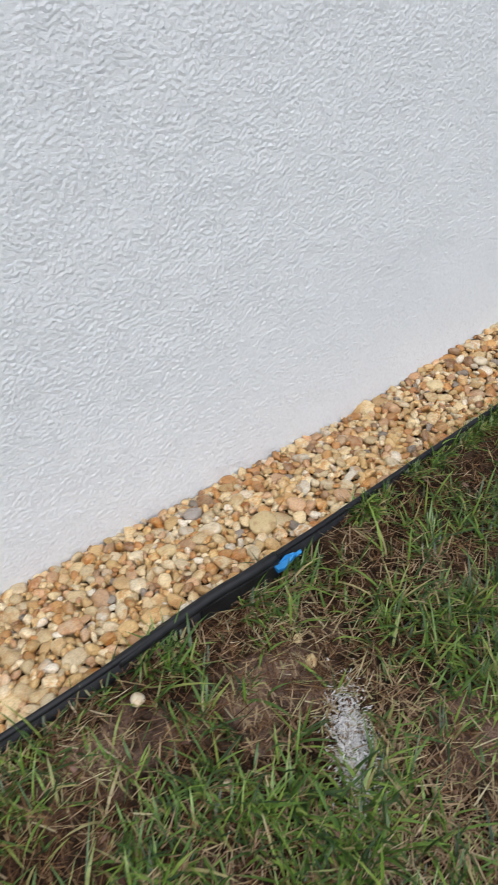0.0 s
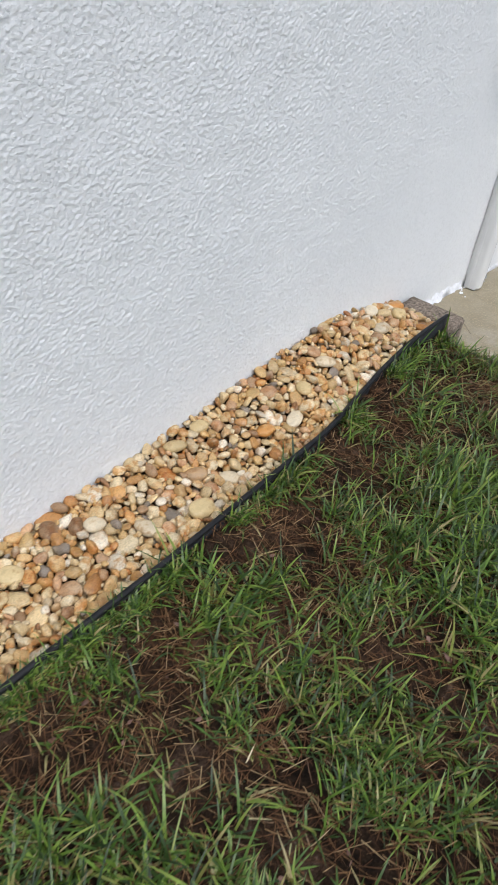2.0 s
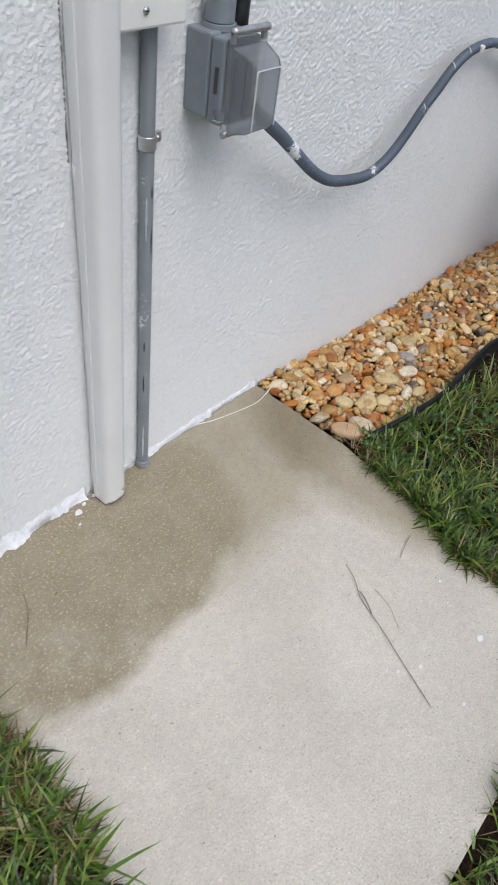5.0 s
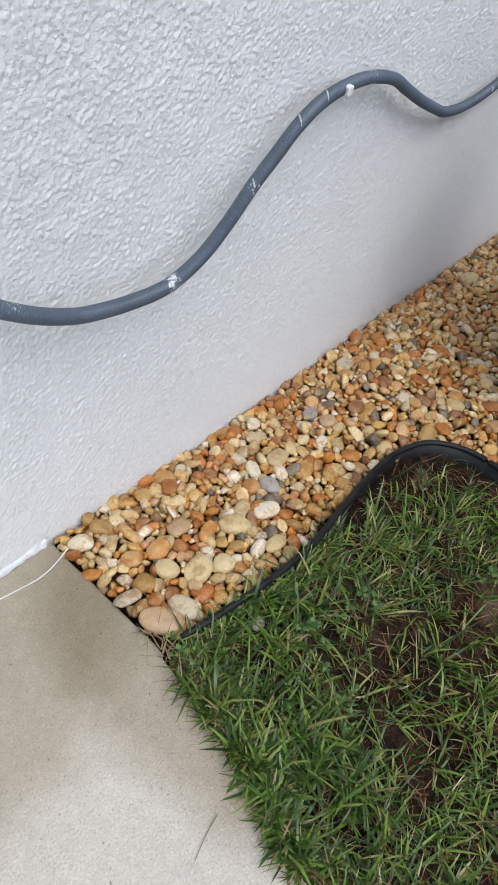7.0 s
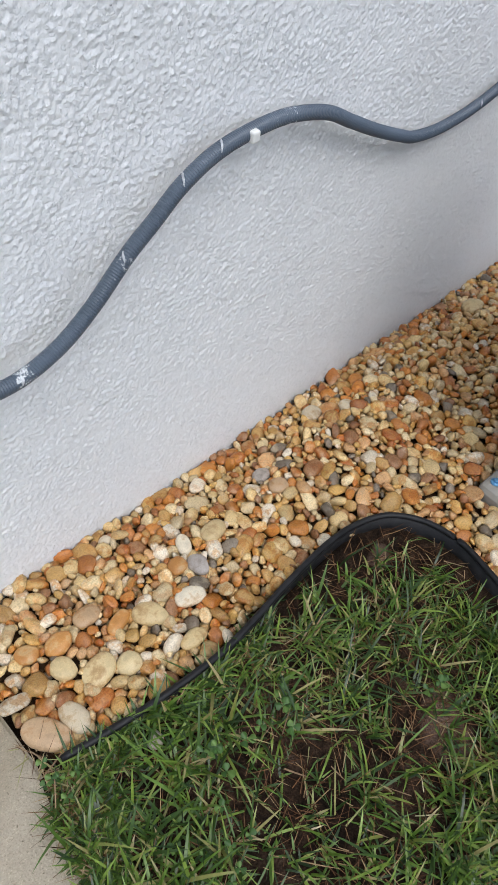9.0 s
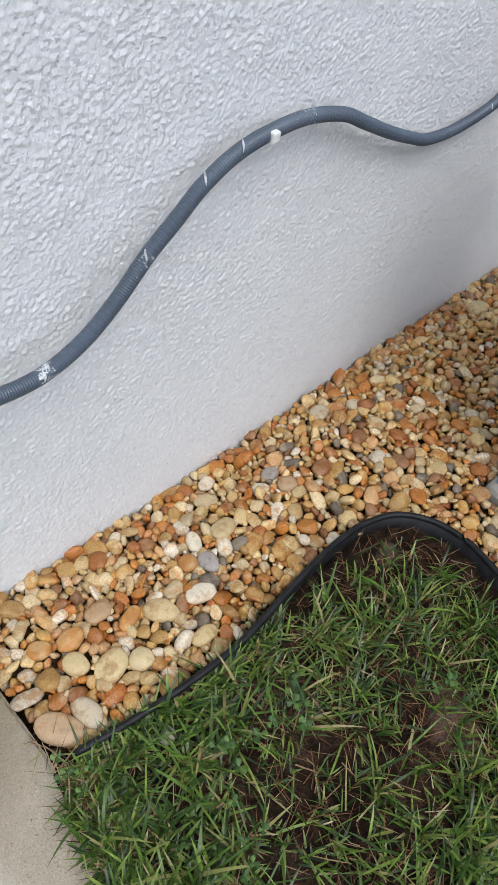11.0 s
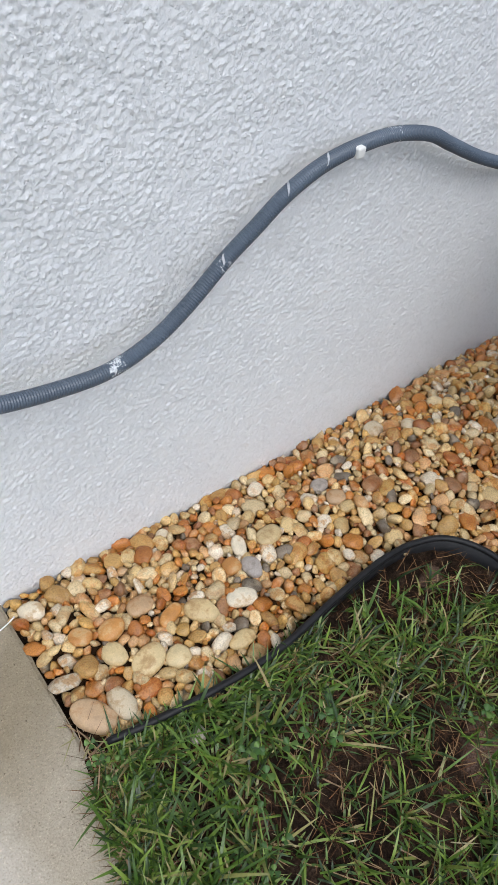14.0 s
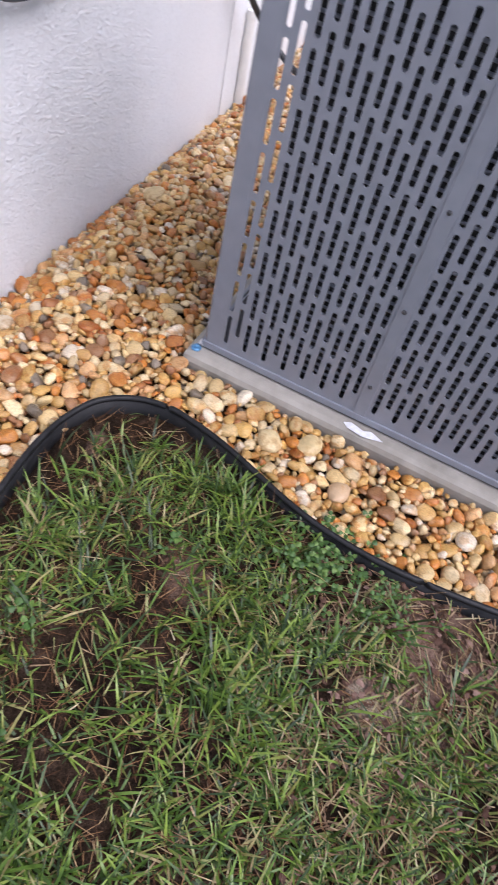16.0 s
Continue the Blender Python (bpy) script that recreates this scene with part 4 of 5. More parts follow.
def build_ac():
    pad = thing("equipment_pad", "pale concrete pad under the air conditioner with a white paint spill", "pad", (*AC_AT, 0.0), turn=AC_TURN)
    bm = boxed(0, -0.92, -0.09, 0.92, 0, 0.034, bevel=0.016)
    part("slab", bm, pad_concrete, pad)
    bm = bmesh.new()
    for outline in ([(0.012, -0.395), (0.022, -0.385), (0.030, -0.40), (0.022, -0.43), (0.030, -0.445), (0.018, -0.475), (0.012, -0.455), (0.006, -0.43)],):
        lo = [bm.verts.new((x, y, 0.0345)) for x, y in outline]
        hi = [bm.verts.new((x, y, 0.0362)) for x, y in outline]
        bm.faces.new(hi)
        for k in range(len(lo)):
            bm.faces.new((lo[k], lo[(k + 1) % len(lo)], hi[(k + 1) % len(lo)], hi[k]))
    bmesh.ops.recalc_face_normals(bm, faces=bm.faces)
    part("paint_spill", bm, white_paint, pad, "splash of white paint")
    S, H, z0 = 0.746, 0.82, 0.052
    ac = thing("air_conditioner", "grey metal air conditioner condenser with slotted side panels", "air conditioner", (*AC_AT, 0.0), turn=AC_TURN)
    fx, fy = 0.042, -0.032
    part("base_tray", boxed(fx + 0.006, fy - S + 0.006, 0.036, fx + S - 0.006, fy - 0.006, 0.056, bevel=0.003), ac_paint, ac)
    part("drain_pan", boxed(fx + 0.012, fy - S + 0.012, 0.0565, fx + S - 0.012, fy - 0.012, 0.0605), coil_dark, ac, "dark pan under the coil")
    # corner posts are folded sheets
    post = 0.037
    for name, a, b in (("corner_post", 0, 0), ("corner_post", 0, 1), ("corner_post", 1, 0), ("corner_post", 1, 1)):
        bm = bmesh.new()
        X0, Y0 = fx + a * S, fy - b * S
        sx, sy = (1, -1)[a], (-1, 1)[b]
        prof = [(0, post), (0, 0.006), (0.006, 0), (post, 0), (post, 0.003), (0.008, 0.003), (0.003, 0.008), (0.003, post)]
        lo = [bm.verts.new((X0 + sx * u, Y0 + sy * v, z0)) for u, v in prof]
        hi = [bm.verts.new((X0 + sx * u, Y0 + sy * v, z0 + H)) for u, v in prof]
        bm.faces.new(lo), bm.faces.new(hi[::-1])
        for k in range(8):
            bm.faces.new((lo[k], lo[(k + 1) % 8], hi[(k + 1) % 8], hi[k]))
        bmesh.ops.recalc_face_normals(bm, faces=bm.faces)
        part(name, bm, ac_paint, ac)
    bay = (S - 2 * post - 0.028) / 2
    starts = (fy - post, fy - post - bay - 0.028)
    for turn in range(4):
        m = Matrix.Translation((fx + S / 2, fy - S / 2, 0)) @ Matrix.Rotation(radians(90 * turn), 4, "Z") @ Matrix.Translation((-fx - S / 2, -fy + S / 2, 0))
        for s in starts if turn != 3 else starts[:1]:
            V, F = slotted_panel(bay, H - 0.0, fx + 0.0005, s, z0)
            p = raw("side_panel", V, F, ac_paint, ac, shade=False)
            p.matrix_basis = m
        bm = boxed(fx - 0.002, starts[1] + 0.0, z0, fx + 0.004, starts[1] + 0.028, z0 + H, bevel=0.0015)
        mid = part("centre_post", bm, ac_paint, ac)
        mid.matrix_basis = m
        if turn == 0:
            for z in (0.14, 0.337, 0.54, 0.74):
                part("screw", tube([(fx - 0.002, starts[1] + 0.014, z), (fx - 0.0045, starts[1] + 0.014, z)], 0.0045, 8), label_ink, mid)
        part("bottom_flange", boxed(fx - 0.004, fy - S, 0.040, fx + 0.004, fy, z0 + 0.004, bevel=0.0015), ac_paint, ac).matrix_basis = m
    # coil round three sides, set back from the panels
    g = 0.030
    coil = part("coil", boxed(fx + g, fy - S + 0.06, z0 + 0.01, fx + g + 0.02, fy - 0.080, z0 + H - 0.02), coil_dark, ac, "dark finned condenser coil")
    part("coil", boxed(fx + S - g - 0.02, fy - S + 0.06, z0 + 0.01, fx + S - g, fy - 0.30, z0 + H - 0.02), coil_dark, ac, "dark finned condenser coil")
    part("coil", boxed(fx + g + 0.022, fy - S + g, z0 + 0.01, fx + S - g - 0.022, fy - S + g + 0.02, z0 + H - 0.02), coil_dark, ac, "dark finned condenser coil")
    rail = tube([(fx + g - 0.001, fy - S + 0.06, 0), (fx + g - 0.001, fy - 0.080, 0)], 0.0035, 6)
    first = part("coil_tube", rail, ac_paint, coil)
    for k in range(44):
        z = z0 + 0.02 + k * 0.0178
        o = first if k == 0 else new("coil_tube", first.data)
        o.parent = coil
        o.matrix_basis = Matrix.Translation((0, 0, z))
    part("top_cap", boxed(fx - 0.008, fy - S - 0.008, z0 + H, fx + S + 0.008, fy + 0.008, z0 + H + 0.045, bevel=0.012), ac_paint, ac)
    lab = part("data_label", boxed(0.0, -0.034, 0.0, 0.0012, 0.0, 0.105), label_paper, ac, "curling printed paper label")
    lab.matrix_basis = pose(fx - 0.0014, fy - 0.008, 0.755, 0, 0, 0)
    for k in range(6):
        part("print_bar", boxed(-0.0004, -0.029, 0.010 + 0.015 * k, 0.0, -0.006 - 0.006 * (k % 3), 0.016 + 0.015 * k), label_ink, lab)
    an = thing("anchor_bolt", "blue coated anchor bolt and strap holding down the condenser", "bolt", (*AC_AT, 0.034), turn=AC_TURN)
    part("washer", tube([(0.030, -0.022, 0.0), (0.030, -0.022, 0.003)], 0.011, 16), bolt_blue, an)
    part("bolt_head", tube([(0.030, -0.022, 0.003), (0.030, -0.022, 0.009)], 0.006, 6), bolt_blue, an)
    part("strap", boxed(0.042, -0.034, 0.0, 0.062, -0.018, 0.004, bevel=0.001), steel, an)
    part("strap_upright", boxed(0.046, -0.0445, 0.0, 0.064, -0.0405, 0.05, bevel=0.001), steel, an)


build_ac()


# ---- twigs and small things on the slab ----
def build_twigs():
    for L, r in (([(4.103, -0.499, 0.003), (4.085, -0.53, 0.006), (4.057, -0.567, 0.003), (4.03, -0.63, 0.004), (3.998, -0.70, 0.003), (3.963, -0.778, 0.002)], 0.0007), ([(4.07, -0.555, 0.003), (4.062, -0.572, 0.005), (4.045, -0.60, 0.003)], 0.0010),
                 ([(4.095, -0.575, 0.003), (4.082, -0.615, 0.005), (4.055, -0.655, 0.002)], 0.0005), ([(3.614, -0.111, 0.003), (3.595, -0.15, 0.007), (3.554, -0.2, 0.004)], 0.0009), ([(4.20, -0.57, 0.003), (4.235, -0.56, 0.004), (4.265, -0.555, 0.003)], 0.0007)):
        tagged(part("dry_grass_stem", tube(L, r, 6), twig_brown, None), "dry brown grass stem lying on the slab", "stem", "stems on the slab")


build_twigs()


# ---- lawn ----
def bare(x, y):
    """How bare the soil is, 0 to 1."""
    b = np.zeros_like(x)
    for cx, cy, r in ((1.08, -0.52, 0.13), (0.82, -0.46, 0.11), (0.62, -0.55, 0.10), (1.42, -0.40, 0.08), (1.78, -0.42, 0.08), (1.55, -0.56, 0.07), (2.05, -0.40, 0.08), (2.45, -0.33, 0.07), (2.2, -0.52, 0.06), (2.72, -0.30, 0.08),
                      (3.24, -0.38, 0.11), (2.9, -0.26, 0.08), (3.0, -0.55, 0.05), (1.87, -0.46, 0.08), (2.05, -0.87, 0.07), (2.09, -0.61, 0.04), (3.32, -0.71, 0.085), (3.32, -0.88, 0.10), (3.24, -0.84, 0.03), (2.42, -0.42, 0.09), (2.30, -0.50, 0.07), (2.55, -0.60, 0.05), (2.35, -0.72, 0.05), (3.33, -0.60, 0.05), (1.2, -0.80, 0.08), (5.14, -0.44, 0.12), (5.05, -0.40, 0.06), (4.97, -0.39, 0.04), (4.83, -0.48, 0.03), (4.55, -0.39, 0.04), (4.89, -0.68, 0.065), (4.95, -0.74, 0.04),
                      (5.02, -0.98, 0.07), (4.86, -1.08, 0.07), (5.02, -1.24, 0.15), (0.45, -0.75, 0.1)):
        b = np.maximum(b, np.clip(1.5 - np.hypot(x - cx, y - cy) / r, 0, 1))
    d = edge_y(x) - y
    strip = np.where((x < 3.1) & (d < 0.16), 0.55 - 0.35 * np.sin(x * 23) - np.clip(d - 0.06, 0, 1) * 5, 0)
    return np.clip(np.maximum(b, strip), 0, 1)


def value_noise(x, y, seed):
    g = np.random.default_rng(seed).random((64, 64))
    xi, yi = np.floor(x).astype(int), np.floor(y).astype(int)
    fx, fy = x - xi, y - yi
    fx, fy = fx * fx * (3 - 2 * fx), fy * fy * (3 - 2 * fy)
    a, b, c, d = g[xi % 64, yi % 64], g[(xi + 1) % 64, yi % 64], g[xi % 64, (yi + 1) % 64], g[(xi + 1) % 64, (yi + 1) % 64]
    return (a * (1 - fx) + b * fx) * (1 - fy) + (c * (1 - fx) + d * fx) * fy


def in_lawn(x, y, margin=0.012):
    g = in_gravel(x, y)
    near = in_gravel(x, y + margin) | in_gravel(x + margin, y)
    return ~g & ~near & ~on_slab(x, y, 0.0) & ~on_ac_pad(x, y, 0.02) & (y < -0.1) & ~((x > 5.24) & (y > -1.74))


def blades(name, x, y, z, az, length, width, lean, curl, mat, sections=4):
    n = len(x)
    s = np.linspace(0, 1, sections + 1)
    rows = []
    hx = np.zeros(n)
    hz = np.zeros(n)
    side = np.stack([-np.sin(az), np.cos(az)], 1)
    for k in range(sections + 1):
        if k:
            th = lean + curl * (s[k] - 0.5 / sections)
            hx = hx + np.sin(th) * length / sections
            hz = hz + np.cos(th) * length / sections
        w = width * (0.75 + 0.5 * s[k] - 1.25 * s[k] ** 2.4) * 0.5
        cx, cy, cz = x + np.cos(az) * hx, y + np.sin(az) * hx, z + np.maximum(hz, 0.003 - 0.0 * hz)
        if k < sections:
            rows.append(np.stack([cx + side[:, 0] * w, cy + side[:, 1] * w, cz + 0.12 * w], 1))
            rows.append(np.stack([cx - side[:, 0] * w, cy - side[:, 1] * w, cz - 0.12 * w], 1))
        else:
            rows.append(np.stack([cx, cy, cz], 1))
    m = 2 * sections + 1
    V = np.stack(rows, 1).reshape(-1, 3)
    base = (np.arange(n) * m)[:, None]
    quads = np.concatenate([base + np.array([2 * k, 2 * k + 1, 2 * k + 3, 2 * k + 2]) for k in range(sections - 1)])
    tris = base + np.array([2 * sections - 2, 2 * sections - 1, 2 * sections])
    me = bpy.data.meshes.new(name)
    me.vertices.add(len(V))
    me.vertices.foreach_set("co", V.ravel())
    nq, nt = len(quads), len(tris)
    me.loops.add(nq * 4 + nt * 3)
    me.loops.foreach_set("vertex_index", np.concatenate([quads.ravel(), tris.ravel()]))
    me.polygons.add(nq + nt)
    me.polygons.foreach_set("loop_start", np.concatenate([np.arange(nq) * 4, nq * 4 + np.arange(nt) * 3]))
    me.polygons.foreach_set("use_smooth", np.ones(nq + nt, dtype=bool))
    me.update(calc_edges=True)
    me.materials.append(mat)
    return new(name, me)


def scatter(count, x0, x1, y0, y1, g):
    x, y = g.uniform(x0, x1, count), g.uniform(y0, y1, count)
    k = in_lawn(x, y)
    return x[k], y[k]


def build_lawn():
    g = np.random.default_rng(11)
    # tufts, each of several blades
    tx, ty = scatter(38000, -0.4, 5.3, -1.75, -0.12, g)
    dens = -0.06 + 1.15 * value_noise(tx * 9 + 5, ty * 9 + 40, 2) + 0.7 * (value_noise(tx * 26, ty * 26 + 50, 5) - 0.5)
    dens = dens + np.where(tx > 4.4, 0.18, 0.0) + np.where((tx > 4.2) & (tx < 4.85) & (ty < -0.9), 0.3, 0.0)
    keep = g.random(len(tx)) < np.clip(dens, 0.06, 1) * (1 - 0.88 * bare(tx, ty))
    keep &= (tx < 4.4) | in_lawn(tx, ty, 0.034)
    keep &= ~(on_slab(tx, ty, 0.012) & (ty < -0.58) & (tx < 3.9))
    tx, ty = tx[keep], ty[keep]
    # thick fringe that hangs over the slab and the edging
    fy = np.concatenate([g.uniform(-0.60, -0.2, 150), g.uniform(-0.96, -0.6, 20), g.uniform(-0.96, -0.34, 190), g.uniform(-1.05, -0.945, 260)])
    fx = np.concatenate([slab_left(fy[:170]) - g.uniform(0.0, 0.035, 170), slab_right(fy[170:360]) + g.uniform(0.0, 0.05, 190), g.uniform(3.2, 4.5, 260)])
    fx, fy = np.concatenate([fx, g.uniform(4.375, 4.47, 90)]), np.concatenate([fy, g.uniform(-0.47, -0.345, 90)])
    fx, fy = np.concatenate([fx, g.uniform(3.9, 4.36, 240)]), np.concatenate([fy, g.uniform(-0.968, -0.944, 240)])
    sy = np.concatenate([g.uniform(-0.95, -0.36, 260), g.uniform(-0.68, -0.50, 90)])
    fx, fy = np.concatenate([fx, slab_right(sy) + g.uniform(0.0, 0.022, 350)]), np.concatenate([fy, sy])
    # tufts that lean over the black edging
    ex = g.uniform(1.22, 3.36, 900)
    ex = ex[value_noise(ex * 11 + 4, ex * 0 + 3, 41) > 0.42]
    ex = np.concatenate([ex, g.uniform(4.43, 4.86, 110)])
    fx, fy = np.concatenate([fx, ex]), np.concatenate([fy, edge_y(ex) - g.uniform(0.010, 0.032, len(ex))])
    k = ~on_slab(fx, fy, 0.002)
    fringe_from = len(tx)
    tx, ty = np.concatenate([tx, fx[k]]), np.concatenate([ty, fy[k]])
    per = g.integers(3, 8, len(tx))
    i = np.repeat(np.arange(len(tx)), per)
    n = len(i)
    x, y = tx[i] + g.normal(0, 0.0065, n), ty[i] + g.normal(0, 0.0065, n)
    lush = value_noise(x * 5 + 9, y * 5 + 30, 8)
    z = np.maximum(lawn_z(x, y), np.where(on_slab(x, y), 0.002, -1)) - 0.003
    az = (g.random(len(tx)) * 2 * math.pi)[i] + g.normal(0, 1.5, n)
    length = np.clip(g.lognormal(math.log(0.053), 0.38, n), 0.022, 0.12) * (0.75 + 0.5 * lush)
    length = np.where(i >= fringe_from, length * 0.66, length)
    width = g.uniform(0.0030, 0.0070, n) * (0.75 + 0.45 * lush)
    lean, curl = np.abs(g.normal(0.58, 0.36, n)), g.uniform(0.1, 1.6, n)
    ob = blades("grass", x, y, z, az, length, width, lean, curl, grass_green, 4)
    tagged(ob, "patchy green lawn of coarse grass blades", "grass", kind="stuff")
    # dry thatch lying flat
    x, y = scatter(150000, -0.4, 5.3, -1.75, -0.12, g)
    keep = g.random(len(x)) < np.where((np.hypot(x - 3.33, y + 0.72) < 0.06) | (np.hypot(x - 3.32, y + 0.88) < 0.085), -0.12, np.where(x > 4.3, 0.12, 0.28)) + 0.25 * value_noise(x * 8 + 30, y * 8 + 9, 21) + np.where((x < 3.4) & (y > -0.62), 0.75, 0.1) * bare(x, y) * value_noise(x * 14 + 3, y * 14 + 60, 23)
    x, y = x[keep], y[keep]
    # straw gathers along the rim of the slab
    sy = g.uniform(-0.97, -0.2, 1300)
    sx = np.where(np.arange(1300) % 2 == 0, slab_left(sy) - np.abs(g.normal(0.0, 0.03, 1300)), slab_right(np.minimum(sy, -0.34)) + np.abs(g.normal(0.0, 0.025, 1300)))
    k = in_lawn(sx, sy)
    x, y = np.concatenate([x, sx[k]]), np.concatenate([y, sy[k]])
    n = len(x)
    ob = blades("dry_thatch", x, y, lawn_z(x, y) + g.uniform(0.0, 0.012, n), g.random(n) * 2 * math.pi, g.uniform(0.02, 0.07, n), g.uniform(0.0008, 0.0021, n), g.uniform(1.15, 1.75, n), g.uniform(-0.35, 0.5, n), straw, 3)
    tagged(ob, "brown dry thatch and pine straw between the grass", "thatch", kind="stuff")
    # dead, bleached blades where the lawn has dried out
    x, y = scatter(120000, 0.3, 5.2, -1.6, -0.2, g)
    dry = np.where(x < 1.75, np.clip((1.75 - x) / 0.5, 0, 1) * 0.75, 0.0) + np.where((x > 4.3) & (y < -0.85), np.clip((-0.85 - y) / 0.3, 0, 1) * 0.7, 0.0) + 0.03
    keep = g.random(len(x)) < dry * np.clip(value_noise(x * 7 + 11, y * 7 + 22, 31) * 1.5 - 0.25, 0.05, 1) * (1 - 0.5 * bare(x, y))
    x, y = x[keep], y[keep]
    sy = g.uniform(-0.95, -0.25, 900)
    sx = np.where(np.arange(900) % 3 > 0, slab_left(sy) - g.uniform(-0.012, 0.05, 900), slab_right(sy) + g.uniform(-0.008, 0.04, 900))
    k = ~in_gravel(sx, sy)
    x, y = np.concatenate([x, sx[k]]), np.concatenate([y, sy[k]])
    n = len(x)
    ob = blades("dead_grass", x, y, np.maximum(lawn_z(x, y), np.where(on_slab(x, y), 0.001, -1)) + g.uniform(0.0, 0.012, n), g.random(n) * 2 * math.pi, g.uniform(0.02, 0.06, n), g.uniform(0.0014, 0.0034, n), g.uniform(0.7, 1.55, n), g.uniform(-0.3, 0.6, n), bleached, 3)
    tagged(ob, "bleached tan dead grass in the dry parts of the lawn", "grass", kind="stuff")
    # blades coated white where something was spilled
    n = 1700
    x, y = g.normal(1.065, 0.020, n), g.normal(-0.685, 0.042, n)
    x = x + (y + 0.68) * 0.6
    ob = blades("whitened_grass", x, y, lawn_z(x, y) + g.uniform(0.0, 0.016, n), g.random(n) * 6.28, g.uniform(0.004, 0.013, n), g.uniform(0.001, 0.003, n), g.uniform(0.8, 1.6, n), g.uniform(0, 0.6, n), limed, 3)
    tagged(ob, "patch of grass coated with spilled white paint", "grass", kind="stuff")
    # brown leaf litter on the bare soil
    V, F = [], []
    lx = np.concatenate([g.uniform(4.4, 5.15, 3600), g.uniform(0.2, 3.3, 400)])
    ly = np.concatenate([g.uniform(-1.6, -0.6, 3600), g.uniform(-0.9, -0.33, 400)])
    k = in_lawn(lx, ly) & ((lx < 4) | (ly < -0.82 - (5.15 - lx) * 0.3)) & (g.random(4000) < 0.25 + 0.75 * bare(lx, ly))
    for x, y in zip(lx[k], ly[k]):
        z = float(lawn_z(np.array(x), np.array(y))) + g.uniform(0.004, 0.016)
        r, a0, tilt = g.uniform(0.004, 0.010), g.random() * 6.28, g.normal(0, 0.25, 2)
        i = len(V)
        m = int(g.integers(4, 7))
        thin = g.uniform(0.3, 0.9)
        for q in range(m):
            a = a0 + q * 6.283 / m
            rr = r * g.uniform(0.4, 1.4)
            u, w = rr * math.cos(q * 6.283 / m), rr * thin * math.sin(q * 6.283 / m)
            dx, dy = u * math.cos(a0) - w * math.sin(a0), u * math.sin(a0) + w * math.cos(a0)
            V.append((x + dx, y + dy, z + dx * tilt[0] + dy * tilt[1]))
        V.append((x, y, z + 0.003))
        F += [(i + q, i + (q + 1) % m, i + m) for q in range(m)]
    ob = raw("leaf_litter", V, F, litter)
    tagged(ob, "reddish brown dead leaf scraps on the soil", "leaf litter", kind="stuff")
    # far lawn, coarse
    x = np.concatenate([g.uniform(-4, 9, 14000), g.uniform(-4, 0.3, 6000), g.uniform(5.2, 9, 4000)])
    y = np.concatenate([g.uniform(-5, -1.75, 14000), g.uniform(-1.75, -0.02, 6000), g.uniform(-2.4, -1.75, 4000)])
    k = in_lawn(x, y)
    x, y = x[k], y[k]
    n = len(x)
    ob = blades("lawn_beyond", x, y, lawn_z(x, y) - 0.003, g.random(n) * 6.28, g.uniform(0.08, 0.17, n), g.uniform(0.012, 0.022, n), np.abs(g.normal(0.6, 0.3, n)), g.uniform(0.3, 1.3, n), grass_green, 3)
    tagged(ob, "thin green lawn further from the house", "grass", kind="stuff")


build_lawn()


# ---- weeds ----
def build_clover(at, count, spread, name, label, size=0.011):
    g = np.random.default_rng(int(abs(at[0]) * 1000))
    th = thing(name, label, "weed", at)
    for s in range(count):
        px, py = g.normal(0, spread), g.normal(0, spread)
        hgt = g.uniform(0.03, 0.07)
        V, F = [], []
        a0 = g.random() * 6.28
        for leaf in range(3):
            a = a0 + leaf * 2.094
            k = len(V)
            r = size * g.uniform(0.8, 1.25)
            V.append((px, py, hgt))
            for t in np.linspace(-0.95, 0.95, 6):
                rr = r * (1.0 + 0.25 * math.cos(t * 2.2)) * (0.88 if abs(t) < 0.2 else 1)
                V.append((px + math.cos(a + t * 0.75) * rr, py + math.sin(a + t * 0.75) * rr, hgt + 0.003 * math.cos(t * 3) + g.uniform(-0.002, 0.002)))
            F += [(k, k + j, k + j + 1) for j in range(1, 6)]
        raw("leaf", V, F, clover_green, th)
    return th


build_clover((4.60, -0.50, -0.02), 5, 0.02, "clover", "small green clover weed in the lawn")
build_clover((4.72, -0.52, -0.02), 5, 0.02, "clover", "small green clover weed in the lawn")
build_clover((4.41, -0.345, 0.0), 6, 0.014, "clover", "small green clover weed at the slab corner", 0.008)
build_clover((4.955, -0.665, -0.04), 3, 0.012, "broadleaf_weed", "round leaved pale green weed on bare soil", 0.010)
build_clover((5.065, -0.93, -0.045), 120, 0.045, "weed_clump", "dense dark green clump of clover weeds beside the edging", 0.009)
build_clover((5.035, -1.07, -0.045), 40, 0.04, "weed_clump", "loose clump of clover weeds beside the edging", 0.008)
build_clover((4.50, -0.58, -0.02), 7, 0.03, "clover", "small green clover weed in the lawn", 0.008)


